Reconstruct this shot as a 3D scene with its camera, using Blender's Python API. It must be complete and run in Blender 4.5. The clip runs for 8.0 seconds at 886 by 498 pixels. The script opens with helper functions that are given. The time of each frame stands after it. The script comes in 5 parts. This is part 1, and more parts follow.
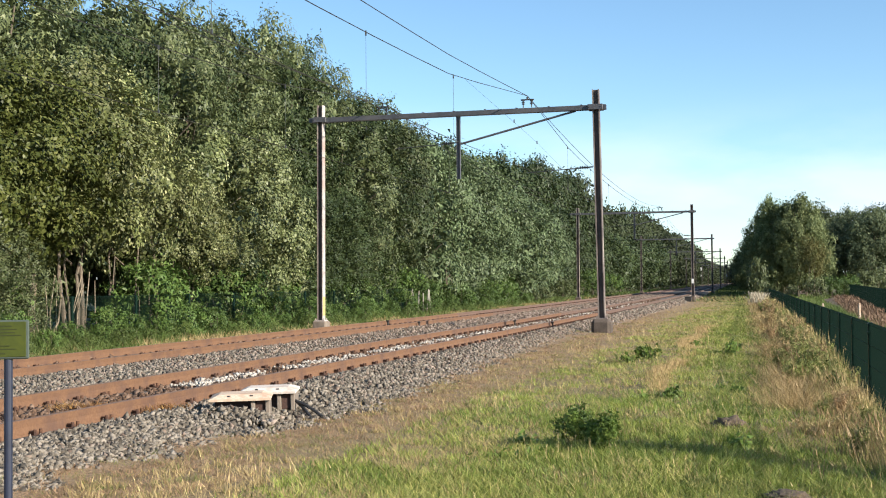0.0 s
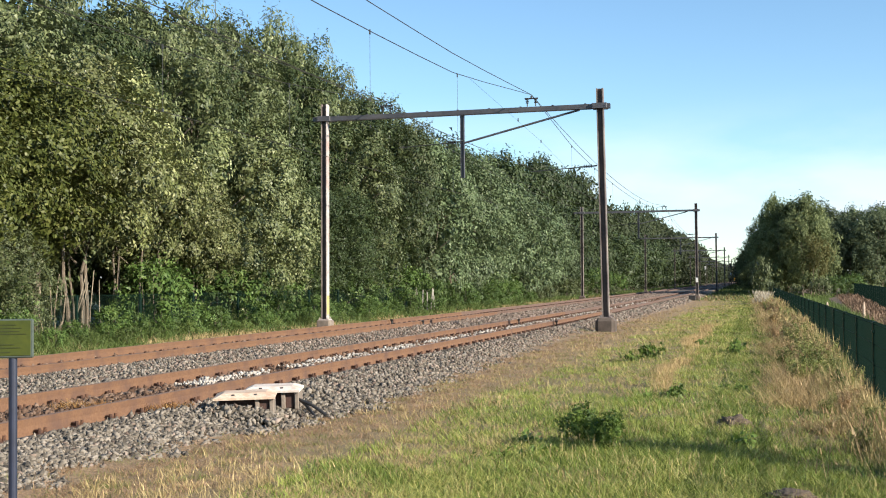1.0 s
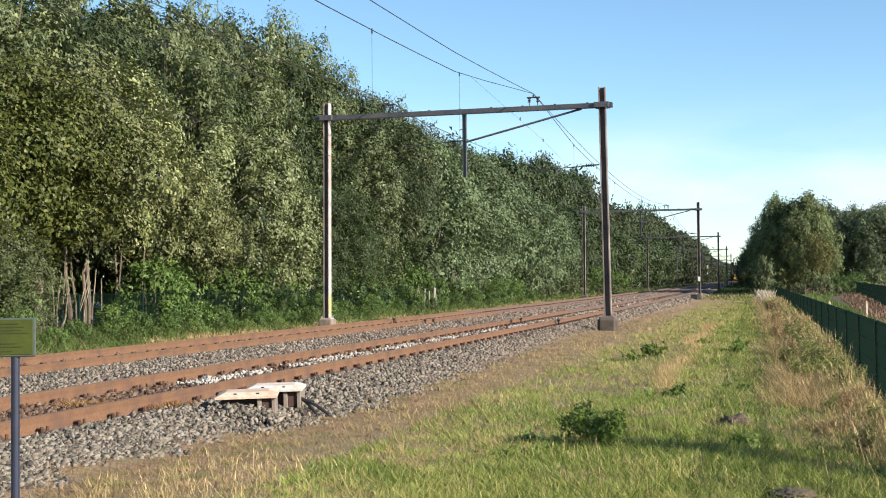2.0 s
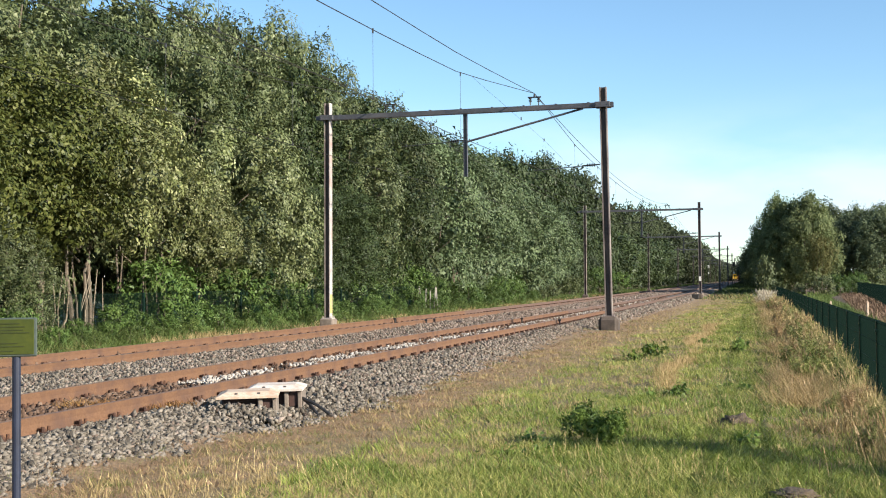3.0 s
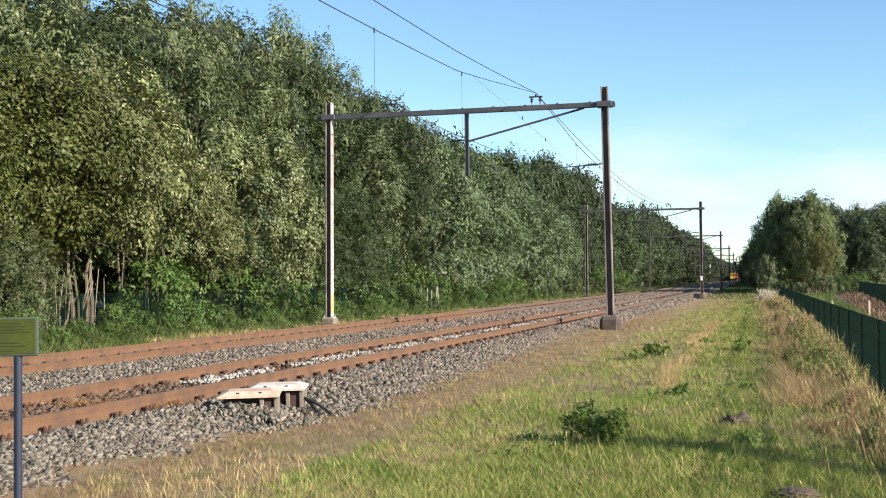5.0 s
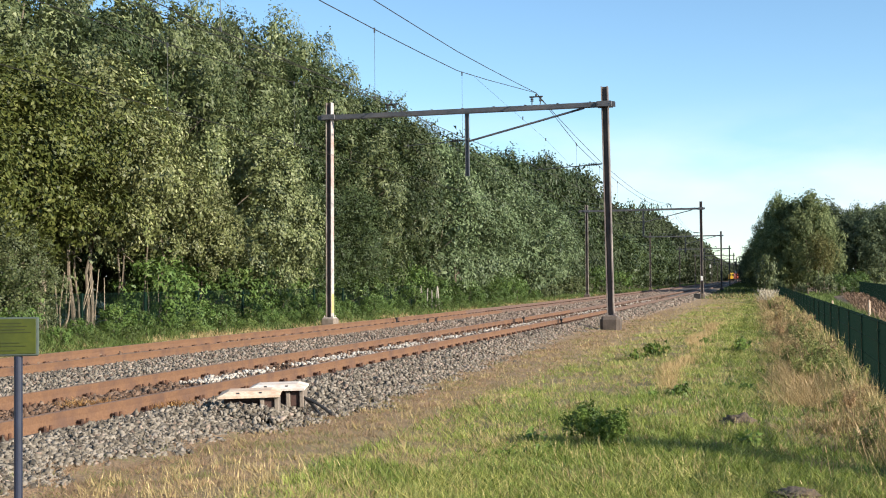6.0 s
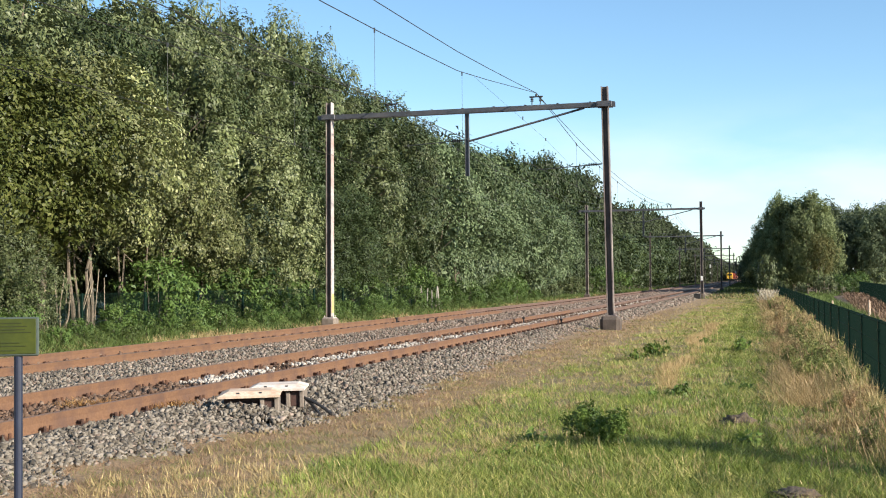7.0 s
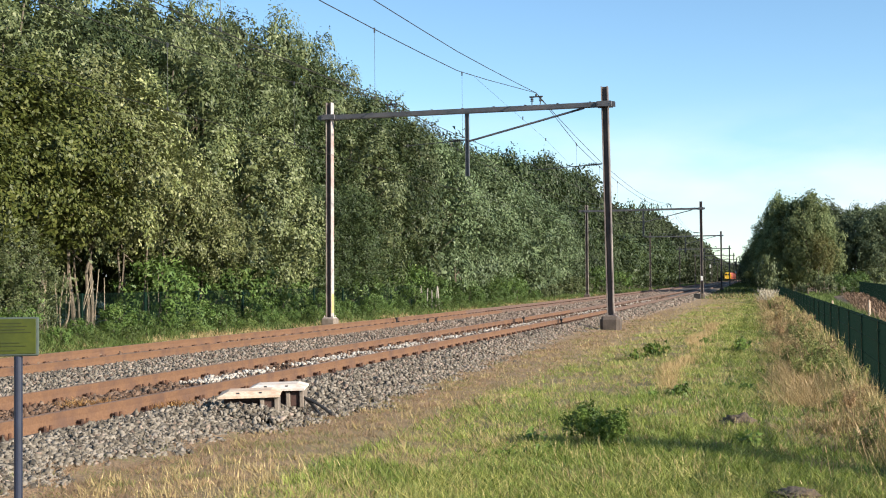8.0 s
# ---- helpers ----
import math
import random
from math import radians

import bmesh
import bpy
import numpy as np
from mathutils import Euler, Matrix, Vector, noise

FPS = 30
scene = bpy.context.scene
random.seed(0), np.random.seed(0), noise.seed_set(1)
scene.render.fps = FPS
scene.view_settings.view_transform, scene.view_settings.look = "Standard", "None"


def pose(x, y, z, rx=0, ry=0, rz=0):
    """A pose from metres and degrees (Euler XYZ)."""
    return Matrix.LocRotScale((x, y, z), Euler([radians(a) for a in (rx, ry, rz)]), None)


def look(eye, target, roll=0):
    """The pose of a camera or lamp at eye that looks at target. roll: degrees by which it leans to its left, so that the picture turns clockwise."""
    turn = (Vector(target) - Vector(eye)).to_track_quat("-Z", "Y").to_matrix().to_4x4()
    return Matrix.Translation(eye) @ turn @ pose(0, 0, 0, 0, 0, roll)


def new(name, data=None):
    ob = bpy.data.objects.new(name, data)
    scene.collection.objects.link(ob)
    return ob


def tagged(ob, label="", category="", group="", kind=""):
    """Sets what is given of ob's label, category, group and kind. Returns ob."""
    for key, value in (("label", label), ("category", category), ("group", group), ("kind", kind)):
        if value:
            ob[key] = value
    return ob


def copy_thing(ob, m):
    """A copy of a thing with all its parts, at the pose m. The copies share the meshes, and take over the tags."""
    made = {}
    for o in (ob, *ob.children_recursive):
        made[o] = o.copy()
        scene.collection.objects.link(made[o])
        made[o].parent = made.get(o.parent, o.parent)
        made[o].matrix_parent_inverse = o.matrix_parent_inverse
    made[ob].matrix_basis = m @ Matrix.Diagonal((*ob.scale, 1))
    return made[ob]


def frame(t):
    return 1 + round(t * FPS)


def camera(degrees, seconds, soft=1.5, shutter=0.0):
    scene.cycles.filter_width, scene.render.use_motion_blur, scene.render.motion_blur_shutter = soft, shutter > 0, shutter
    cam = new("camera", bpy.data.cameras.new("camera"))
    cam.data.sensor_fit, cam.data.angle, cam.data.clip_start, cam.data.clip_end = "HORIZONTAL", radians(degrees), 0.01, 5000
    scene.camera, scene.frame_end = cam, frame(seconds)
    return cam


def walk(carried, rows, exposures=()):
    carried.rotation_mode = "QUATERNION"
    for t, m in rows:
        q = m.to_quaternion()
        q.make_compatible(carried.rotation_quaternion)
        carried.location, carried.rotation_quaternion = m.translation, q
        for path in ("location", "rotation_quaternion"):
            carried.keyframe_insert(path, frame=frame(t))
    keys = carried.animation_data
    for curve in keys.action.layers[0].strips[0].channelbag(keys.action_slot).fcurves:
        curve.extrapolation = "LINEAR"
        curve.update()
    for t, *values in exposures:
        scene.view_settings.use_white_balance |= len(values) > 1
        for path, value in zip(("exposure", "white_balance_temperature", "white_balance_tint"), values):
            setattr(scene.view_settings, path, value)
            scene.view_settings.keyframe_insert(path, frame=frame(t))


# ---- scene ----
cam = camera(40.63, 8.0, soft=1.05)

EYE_Z = 1.218
PITCH, ROLL = 1.535, -0.533


def aim(right, up):
    """The camera turned by small shifts to the right and up, in thousandths of a radian."""
    return (pose(0, 0, EYE_Z, 90 + PITCH + math.degrees(up / 1000), 0, -math.degrees(right / 1000))
            @ pose(0, 0, 0, 0, 0, ROLL))


walk(cam, [
    (0.0, aim(7.3, 2.3)), (0.5, aim(5.1, 1.65)), (1.0, aim(3.95, 1.4)), (1.5, aim(2.95, 0.85)),
    (2.2, aim(2.0, 0.55)), (3.0, aim(1.4, 0.4)), (3.5, aim(0.8, 0.25)), (4.0, aim(0.7, 0.15)),
    (4.5, aim(0.4, 0.08)), (5.2, aim(0.2, 0.0)), (6.0, aim(0.0, 0.0)), (8.0, aim(0.0, 0.0))])

# ---- light ----
SUN_EL, SUN_AZ = radians(24), radians(124)   # azimuth clockwise from +Y
world = bpy.data.worlds.new("sky")
scene.world = world
world.use_nodes = True
wn, wl = world.node_tree.nodes, world.node_tree.links
wn.clear()
sky = wn.new("ShaderNodeTexSky")
sky.sky_type, sky.sun_disc = "NISHITA", False
sky.sun_elevation, sky.sun_rotation = SUN_EL, SUN_AZ
sky.altitude, sky.air_density, sky.dust_density, sky.ozone_density = 600, 1.0, 0.1, 2.0
back = wn.new("ShaderNodeBackground")
back.inputs["Strength"].default_value = 0.10
wout = wn.new("ShaderNodeOutputWorld")
# thin white cloud low over the horizon
wtc = wn.new("ShaderNodeTexCoord")
wmap = wn.new("ShaderNodeMapping")
wmap.inputs["Scale"].default_value = (5.0, 5.0, 16.0)
wl.new(wtc.outputs["Generated"], wmap.inputs[0])
wnoise = wn.new("ShaderNodeTexNoise")
wnoise.inputs["Scale"].default_value, wnoise.inputs["Detail"].default_value = 1.3, 6
wl.new(wmap.outputs[0], wnoise.inputs["Vector"])
wramp = wn.new("ShaderNodeValToRGB")
wramp.color_ramp.elements[0].position, wramp.color_ramp.elements[1].position = 0.36, 0.62
wl.new(wnoise.outputs[0], wramp.inputs[0])
wsep = wn.new("ShaderNodeSeparateXYZ")
wl.new(wtc.outputs["Generated"], wsep.inputs[0])
wband = wn.new("ShaderNodeMapRange")
wband.interpolation_type = "SMOOTHSTEP"
for key, value in (("From Min", 0.16), ("From Max", 0.04), ("To Min", 0.0), ("To Max", 1.0)):
    wband.inputs[key].default_value = value
wl.new(wsep.outputs[2], wband.inputs[0])
wmul = wn.new("ShaderNodeMath")
wmul.operation = "MULTIPLY"
wl.new(wramp.outputs[0], wmul.inputs[0])
wl.new(wband.outputs[0], wmul.inputs[1])
wmix = wn.new("ShaderNodeMix")
wmix.data_type = "RGBA"
wmix.inputs[7].default_value = (4.9, 5.7, 6.5, 1)
wl.new(wmul.outputs[0], wmix.inputs[0])
wtint = wn.new("ShaderNodeMix")
wtint.data_type, wtint.blend_type = "RGBA", "MULTIPLY"
wtint.inputs[0].default_value, wtint.inputs[7].default_value = 1.0, (0.84, 0.98, 1.04, 1)
wl.new(sky.outputs[0], wtint.inputs[6])
wl.new(wtint.outputs[2], wmix.inputs[6])
wl.new(wmix.outputs[2], back.inputs[0])
wl.new(back.outputs[0], wout.inputs[0])
sun_data = bpy.data.lights.new("sun", "SUN")
sun_data.energy, sun_data.angle, sun_data.color = 5.0, radians(0.9), (1.0, 0.93, 0.82)
sun = new("sun", sun_data)
sun.matrix_world = look((40 * math.sin(SUN_AZ) * 2, 40 * math.cos(SUN_AZ) * 2, 80 * math.tan(SUN_EL)), (0, 0, 0))
scene.view_settings.exposure = 0.96


# ---- materials ----
def material(name, roughness=0.8, metallic=0.0):
    m = bpy.data.materials.new(name)
    m.use_nodes = True
    b = m.node_tree.nodes["Principled BSDF"]
    b.inputs["Roughness"].default_value, b.inputs["Metallic"].default_value = roughness, metallic
    return m, m.node_tree.nodes, m.node_tree.links, b


def ramp(nodes, stops):
    r = nodes.new("ShaderNodeValToRGB")
    while len(r.color_ramp.elements) < len(stops):
        r.color_ramp.elements.new(0.5)
    for e, (p, c) in zip(r.color_ramp.elements, stops):
        e.position, e.color = p, (*c, 1)
    return r


def noise_node(nodes, links, scale, detail=4, coord="Object", rough=0.6, stretch=None):
    tc = nodes.new("ShaderNodeTexCoord")
    n = nodes.new("ShaderNodeTexNoise")
    n.inputs["Scale"].default_value, n.inputs["Detail"].default_value = scale, detail
    n.inputs["Roughness"].default_value = rough
    src = tc.outputs[coord]
    if stretch:
        mp = nodes.new("ShaderNodeMapping")
        mp.inputs["Scale"].default_value = stretch
        links.new(src, mp.inputs[0])
        src = mp.outputs[0]
    links.new(src, n.inputs["Vector"])
    return n


def mix(nodes, links, a, b, fac, mode="MIX"):
    m = nodes.new("ShaderNodeMix")
    m.data_type, m.blend_type = "RGBA", mode
    for sock, v in ((m.inputs[0], fac), (m.inputs[6], a), (m.inputs[7], b)):
        if isinstance(v, (int, float)):
            sock.default_value = v
        elif isinstance(v, tuple):
            sock.default_value = (*v, 1)
        else:
            links.new(v, sock)
    return m.outputs[2]


def bump(nodes, links, bsdf, height, strength, distance):
    b = nodes.new("ShaderNodeBump")
    b.inputs["Strength"].default_value, b.inputs["Distance"].default_value = strength, distance
    links.new(height, b.inputs["Height"])
    links.new(b.outputs[0], bsdf.inputs["Normal"])


def two_scale(name, c1, c2, c3, fine=30, coarse=2, roughness=0.8, metallic=0.0, relief=0.3, coord="Object", stretch=None):
    """Grain between c1 and c2, with larger patches towards c3."""
    m, n, l, b = material(name, roughness, metallic)
    nf = noise_node(n, l, fine, 5, coord, stretch=stretch)
    nc = noise_node(n, l, coarse, 3, coord)
    r1 = ramp(n, [(0.35, c1), (0.65, c2)])
    l.new(nf.outputs[0], r1.inputs[0])
    r2 = ramp(n, [(0.45, (0, 0, 0)), (0.7, (1, 1, 1))])
    l.new(nc.outputs[0], r2.inputs[0])
    l.new(mix(n, l, r1.outputs[0], c3, r2.outputs[0]), b.inputs["Base Color"])
    bump(n, l, b, nf.outputs[0], relief, 0.01)
    return m


def leafy(name, stops, trans=0.13, rough=0.5, spread=0.5, gloss=0.25):
    """Foliage: every leaf its own tone, with slow drifts through the crown, and some light coming through."""
    m, n, l, b = material(name, rough)
    b.inputs["Specular IOR Level"].default_value = gloss
    geo = n.new("ShaderNodeNewGeometry")
    nz = noise_node(n, l, spread * 3.2, 3, rough=0.7)
    add = n.new("ShaderNodeMath")
    add.operation = "MULTIPLY_ADD"
    l.new(geo.outputs["Random Per Island"], add.inputs[0])
    add.inputs[1].default_value = 0.5
    sub = n.new("ShaderNodeMath")
    sub.operation = "MULTIPLY_ADD"
    sub.inputs[1].default_value, sub.inputs[2].default_value = 1.05, -0.32
    l.new(nz.outputs[0], sub.inputs[0])
    l.new(sub.outputs[0], add.inputs[2])
    r = ramp(n, stops)
    l.new(add.outputs[0], r.inputs[0])
    info = n.new("ShaderNodeObjectInfo")
    hsv = n.new("ShaderNodeHueSaturation")
    vm = n.new("ShaderNodeMapRange")
    vm.inputs["To Min"].default_value, vm.inputs["To Max"].default_value = 0.7, 1.28
    l.new(info.outputs["Random"], vm.inputs[0])
    l.new(vm.outputs[0], hsv.inputs["Value"])
    l.new(r.outputs[0], hsv.inputs["Color"])
    l.new(hsv.outputs[0], b.inputs["Base Color"])
    tr = n.new("ShaderNodeBsdfTranslucent")
    l.new(hsv.outputs[0], tr.inputs[0])
    mx = n.new("ShaderNodeMixShader")
    mx.inputs[0].default_value = trans
    out = n["Material Output"]
    l.new(b.outputs[0], mx.inputs[1])
    l.new(tr.outputs[0], mx.inputs[2])
    l.new(mx.outputs[0], out.inputs[0])
    return m


RUST = two_scale("rusty_steel", (0.124, 0.060, 0.028), (0.176, 0.088, 0.043), (0.100, 0.051, 0.031), 40, 3, 0.85, 0.0, 0.3)
RUST_BROWN = two_scale("dusty_brown_rust", (0.105, 0.060, 0.040), (0.150, 0.088, 0.060), (0.09, 0.055, 0.04), 40, 3, 0.85, 0.0, 0.3)
RAILTOP = two_scale("rail_head_steel", (0.24, 0.14, 0.09), (0.32, 0.2, 0.13), (0.2, 0.12, 0.08), 60, 4, 0.5, 0.3, 0.1)
CLIP = two_scale("clip_steel", (0.06, 0.028, 0.016), (0.12, 0.052, 0.024), (0.045, 0.022, 0.015), 60, 5, 0.85, 0, 0.2)
SLEEPER = two_scale("weathered_sleeper_wood", (0.10, 0.065, 0.045), (0.17, 0.11, 0.075), (0.13, 0.10, 0.08), 25, 2, 0.9, 0, 0.5, stretch=(1, 8, 8))
MAST = two_scale("mast_steel", (0.13, 0.10, 0.09), (0.20, 0.155, 0.135), (0.34, 0.28, 0.23), 12, 1.2, 0.6, 0.2, 0.15)
# weathered mast steel, made paler to carry the sun on its right flange
MAST_SUNLIT = two_scale("weathered_sunlit_mast", (0.36, 0.31, 0.28), (0.5, 0.45, 0.41), (0.30, 0.17, 0.13), 12, 0.9, 0.7, 0.0, 0.15)
# web of the masts, darkened for the shade inside the slot
WEB_SHADED = two_scale("shaded_mast_web", (0.035, 0.027, 0.024), (0.06, 0.047, 0.041), (0.08, 0.06, 0.05), 12, 1.2, 0.6, 0.1, 0.15)
MAST_YELLOW = two_scale("faded_yellow_paint", (0.42, 0.30, 0.10), (0.52, 0.40, 0.16), (0.38, 0.30, 0.18), 25, 4, 0.7, 0, 0.1)
BEAM = two_scale("grey_beam_steel", (0.06, 0.06, 0.066), (0.09, 0.09, 0.097), (0.12, 0.11, 0.108), 12, 1.2, 0.55, 0.2, 0.1)
DARKSTEEL = two_scale("dark_steel", (0.03, 0.03, 0.03), (0.06, 0.055, 0.05), (0.04, 0.035, 0.03), 30, 3, 0.5, 0.4, 0.1)
CONCRETE = two_scale("weathered_concrete", (0.075, 0.055, 0.042), (0.12, 0.09, 0.068), (0.06, 0.045, 0.034), 30, 3, 0.9, 0, 0.4)
WIRE = two_scale("wire_metal", (0.05, 0.05, 0.05), (0.09, 0.085, 0.08), (0.07, 0.07, 0.06), 10, 1, 0.5, 0.5, 0.0)
FENCE_PANEL = two_scale("green_coated_rods", (0.006, 0.020, 0.013), (0.009, 0.026, 0.017), (0.009, 0.023, 0.015), 20, 1.5, 0.75, 0, 0.05)
FENCE = two_scale("green_coated_steel", (0.004, 0.015, 0.010), (0.006, 0.02, 0.014), (0.008, 0.019, 0.014), 20, 1.5, 0.4, 0, 0.05)
for coated in (FENCE, FENCE_PANEL):
    coated.node_tree.nodes["Principled BSDF"].inputs["Specular IOR Level"].default_value = 0.1
BARK = two_scale("bark", (0.10, 0.075, 0.05), (0.18, 0.14, 0.10), (0.14, 0.12, 0.09), 20, 2, 0.9, 0, 0.7)
PALE_BARK = two_scale("pale_bark", (0.24, 0.19, 0.13), (0.36, 0.29, 0.20), (0.18, 0.13, 0.085), 20, 2, 0.9, 0, 0.5)
LEAF_POPLAR = leafy("poplar_leaf", [(0.0, (0.052, 0.070, 0.021)), (0.5, (0.150, 0.172, 0.062)), (0.8, (0.33, 0.345, 0.17)), (1.0, (0.58, 0.59, 0.40))], 0.13, 0.5, 0.5, 0.32)
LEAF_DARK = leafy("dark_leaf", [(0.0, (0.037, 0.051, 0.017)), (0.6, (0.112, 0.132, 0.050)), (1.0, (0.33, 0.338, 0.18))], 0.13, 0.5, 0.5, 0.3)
# dark green of the back trees, also standing in for shade farther off
LEAF_BACK = leafy("dark_shaded_wood_leaf", [(0.0, (0.022, 0.035, 0.011)), (0.6, (0.053, 0.073, 0.025)), (1.0, (0.114, 0.140, 0.055))])
LEAF_FAR = leafy("far_leaf", [(0.0, (0.034, 0.046, 0.019)), (0.6, (0.066, 0.082, 0.036)), (1.0, (0.115, 0.128, 0.062))], 0.3, 0.7, 0.3)
LEAF_BIRCH = leafy("birch_leaf", [(0.0, (0.086, 0.112, 0.044)), (0.6, (0.222, 0.258, 0.108)), (1.0, (0.42, 0.445, 0.215))], 0.4, 0.7, 0.3)
LEAF_OLIVE = leafy("olive_birch_leaf", [(0.0, (0.085, 0.085, 0.024)), (0.6, (0.19, 0.178, 0.060)), (1.0, (0.33, 0.29, 0.12))], 0.35, 0.7, 0.3)
LEAF_BUSH = leafy("bush_leaf", [(0.0, (0.036, 0.070, 0.014)), (0.6, (0.098, 0.152, 0.036)), (1.0, (0.23, 0.275, 0.095))])
# left-hand alders, darkened for the shade in their lower crowns
LEAF_ALDER_SHADED = leafy("shaded_alder_leaf", [(0.0, (0.030, 0.040, 0.007)), (0.5, (0.080, 0.094, 0.019)), (0.85, (0.20, 0.20, 0.062)), (1.0, (0.40, 0.38, 0.19))])
# alders of the sunlit right flank, with the light put into the colour
LEAF_ALDER_LIT = leafy("sunlit_alder_leaf", [(0.0, (0.055, 0.068, 0.018)), (0.5, (0.150, 0.164, 0.054)), (0.8, (0.34, 0.335, 0.165)), (1.0, (0.60, 0.58, 0.40))], 0.13, 0.5, 0.5, 0.3)
LEAF_WILLOW = leafy("willow_leaf", [(0.0, (0.042, 0.064, 0.026)), (0.5, (0.104, 0.139, 0.060)), (0.8, (0.200, 0.240, 0.126)), (1.0, (0.41, 0.44, 0.29))], 0.2)
LEAF_GRASS = leafy("grass_blade", [(0.0, (0.072, 0.116, 0.016)), (0.5, (0.210, 0.252, 0.050)), (0.8, (0.43, 0.42, 0.125)), (1.0, (0.58, 0.52, 0.21))], 0.3, 0.5, 1.5)
LEAF_PALEGRASS = leafy("pale_grass_blade", [(0.0, (0.20, 0.20, 0.050)), (0.5, (0.37, 0.35, 0.105)), (0.8, (0.52, 0.46, 0.165)), (1.0, (0.66, 0.56, 0.25))], 0.3, 0.5, 1.5)
LEAF_DRY = leafy("dry_blade", [(0.0, (0.27, 0.198, 0.082)), (0.5, (0.47, 0.350, 0.160)), (1.0, (0.66, 0.51, 0.265))], 0.2, 0.6, 1.5)
LEAF_STRAW = leafy("bleached_straw", [(0.0, (0.34, 0.225, 0.09)), (0.5, (0.60, 0.42, 0.19)), (1.0, (0.78, 0.59, 0.31))], 0.2, 0.6, 1.5)
LEAF_WEED = leafy("olive_weed", [(0.0, (0.111, 0.134, 0.031)), (0.5, (0.230, 0.240, 0.069)), (1.0, (0.383, 0.354, 0.140))], 0.2, 0.6, 1.5)
LEAF_WEEDGREEN = leafy("verge_green", [(0.0, (0.055, 0.090, 0.018)), (0.6, (0.125, 0.165, 0.044)), (1.0, (0.22, 0.25, 0.085))], 0.25, 0.6, 1.0)
LEAF_LITTER = leafy("dead_grass_litter", [(0.0, (0.196, 0.125, 0.069)), (0.5, (0.356, 0.226, 0.129)), (1.0, (0.512, 0.350, 0.213))], 0.1, 0.8, 1.5)
LEAF_SORREL = leafy("sorrel_stalk", [(0.0, (0.20, 0.115, 0.055)), (0.5, (0.38, 0.25, 0.125)), (1.0, (0.54, 0.40, 0.22))], 0.2, 0.6, 1.0)
LEAF_WITHERED = leafy("withered_leaf", [(0.0, (0.06, 0.026, 0.012)), (0.5, (0.20, 0.10, 0.035)), (1.0, (0.40, 0.26, 0.10))], 0.15, 0.7, 2.0)
# one green for the tall trees beyond the fence
LEAF_SHADE = leafy("leaf_beyond_fence", [(0.0, (0.074, 0.098, 0.050)), (0.6, (0.155, 0.188, 0.096)), (1.0, (0.27, 0.30, 0.158))], 0.4, 0.7, 0.3)
LEAF_DEAD = leafy("dead_weed", [(0.0, (0.085, 0.048, 0.030)), (0.5, (0.17, 0.105, 0.066)), (1.0, (0.26, 0.185, 0.12))], 0.15, 0.7, 1.0)
LEAF_HERB = leafy("herb_leaf", [(0.0, (0.061, 0.108, 0.021)), (0.6, (0.140, 0.199, 0.041)), (1.0, (0.281, 0.312, 0.081))], 0.25, 0.45, 3)
PLUME = leafy("plume", [(0.0, (0.30, 0.24, 0.15)), (0.6, (0.50, 0.43, 0.32)), (1.0, (0.62, 0.56, 0.46))], 0.2, 0.7, 1)
FOOT = two_scale("grey_foot_concrete", (0.19, 0.150, 0.115), (0.25, 0.20, 0.155), (0.14, 0.108, 0.082), 30, 4, 0.9, 0, 0.3)
PALE_CONCRETE = two_scale("pale_concrete", (0.3, 0.27, 0.22), (0.4, 0.36, 0.3), (0.25, 0.21, 0.17), 30, 4, 0.9, 0, 0.3)
BRICK = two_scale("brick_red", (0.05, 0.027, 0.02), (0.08, 0.04, 0.03), (0.04, 0.025, 0.02), 30, 4, 0.9, 0, 0.3)
SOIL = two_scale("crumbly_soil", (0.055, 0.038, 0.025), (0.17, 0.125, 0.084), (0.11, 0.076, 0.047), 40, 9, 0.95, 0, 1.0)
WHITE = two_scale("weathered_white_paint", (0.68, 0.66, 0.6), (0.8, 0.78, 0.73), (0.6, 0.57, 0.5), 30, 4, 0.6, 0, 0.1)
LID = two_scale("cream_lid", (0.50, 0.37, 0.26), (0.66, 0.52, 0.39), (0.46, 0.29, 0.19), 30, 5, 0.8, 0, 0.2)
LID_WHITE = two_scale("whitish_lid", (0.56, 0.47, 0.39), (0.72, 0.63, 0.54), (0.48, 0.37, 0.29), 30, 5, 0.8, 0, 0.2)
SIGN_POST = two_scale("dark_blue_paint", (0.016, 0.02, 0.038), (0.022, 0.027, 0.05), (0.014, 0.016, 0.026), 30, 5, 0.5, 0, 0.05)
SIGN_EDGE = two_scale("grey_green_plastic", (0.050, 0.065, 0.050), (0.070, 0.085, 0.066), (0.040, 0.050, 0.039), 30, 5, 0.5, 0, 0.05)
SIGN_FACE = two_scale("sign_print", (0.036, 0.047, 0.002), (0.046, 0.056, 0.002), (0.028, 0.038, 0.002), 25, 8, 0.95, 0, 0.0)
SIGN_TEXT = two_scale("sign_text", (0.020, 0.027, 0.002), (0.025, 0.032, 0.003), (0.020, 0.026, 0.002), 60, 8, 0.9, 0, 0.0)
TRAIN_RED = two_scale("orange_red_paint", (0.42, 0.07, 0.03), (0.5, 0.10, 0.04), (0.36, 0.07, 0.04), 3, 0.5, 0.5, 0, 0.0)
TRAIN_YELLOW = two_scale("yellow_paint", (0.75, 0.42, 0.02), (0.8, 0.48, 0.03), (0.7, 0.4, 0.03), 3, 0.5, 0.45, 0, 0.0)
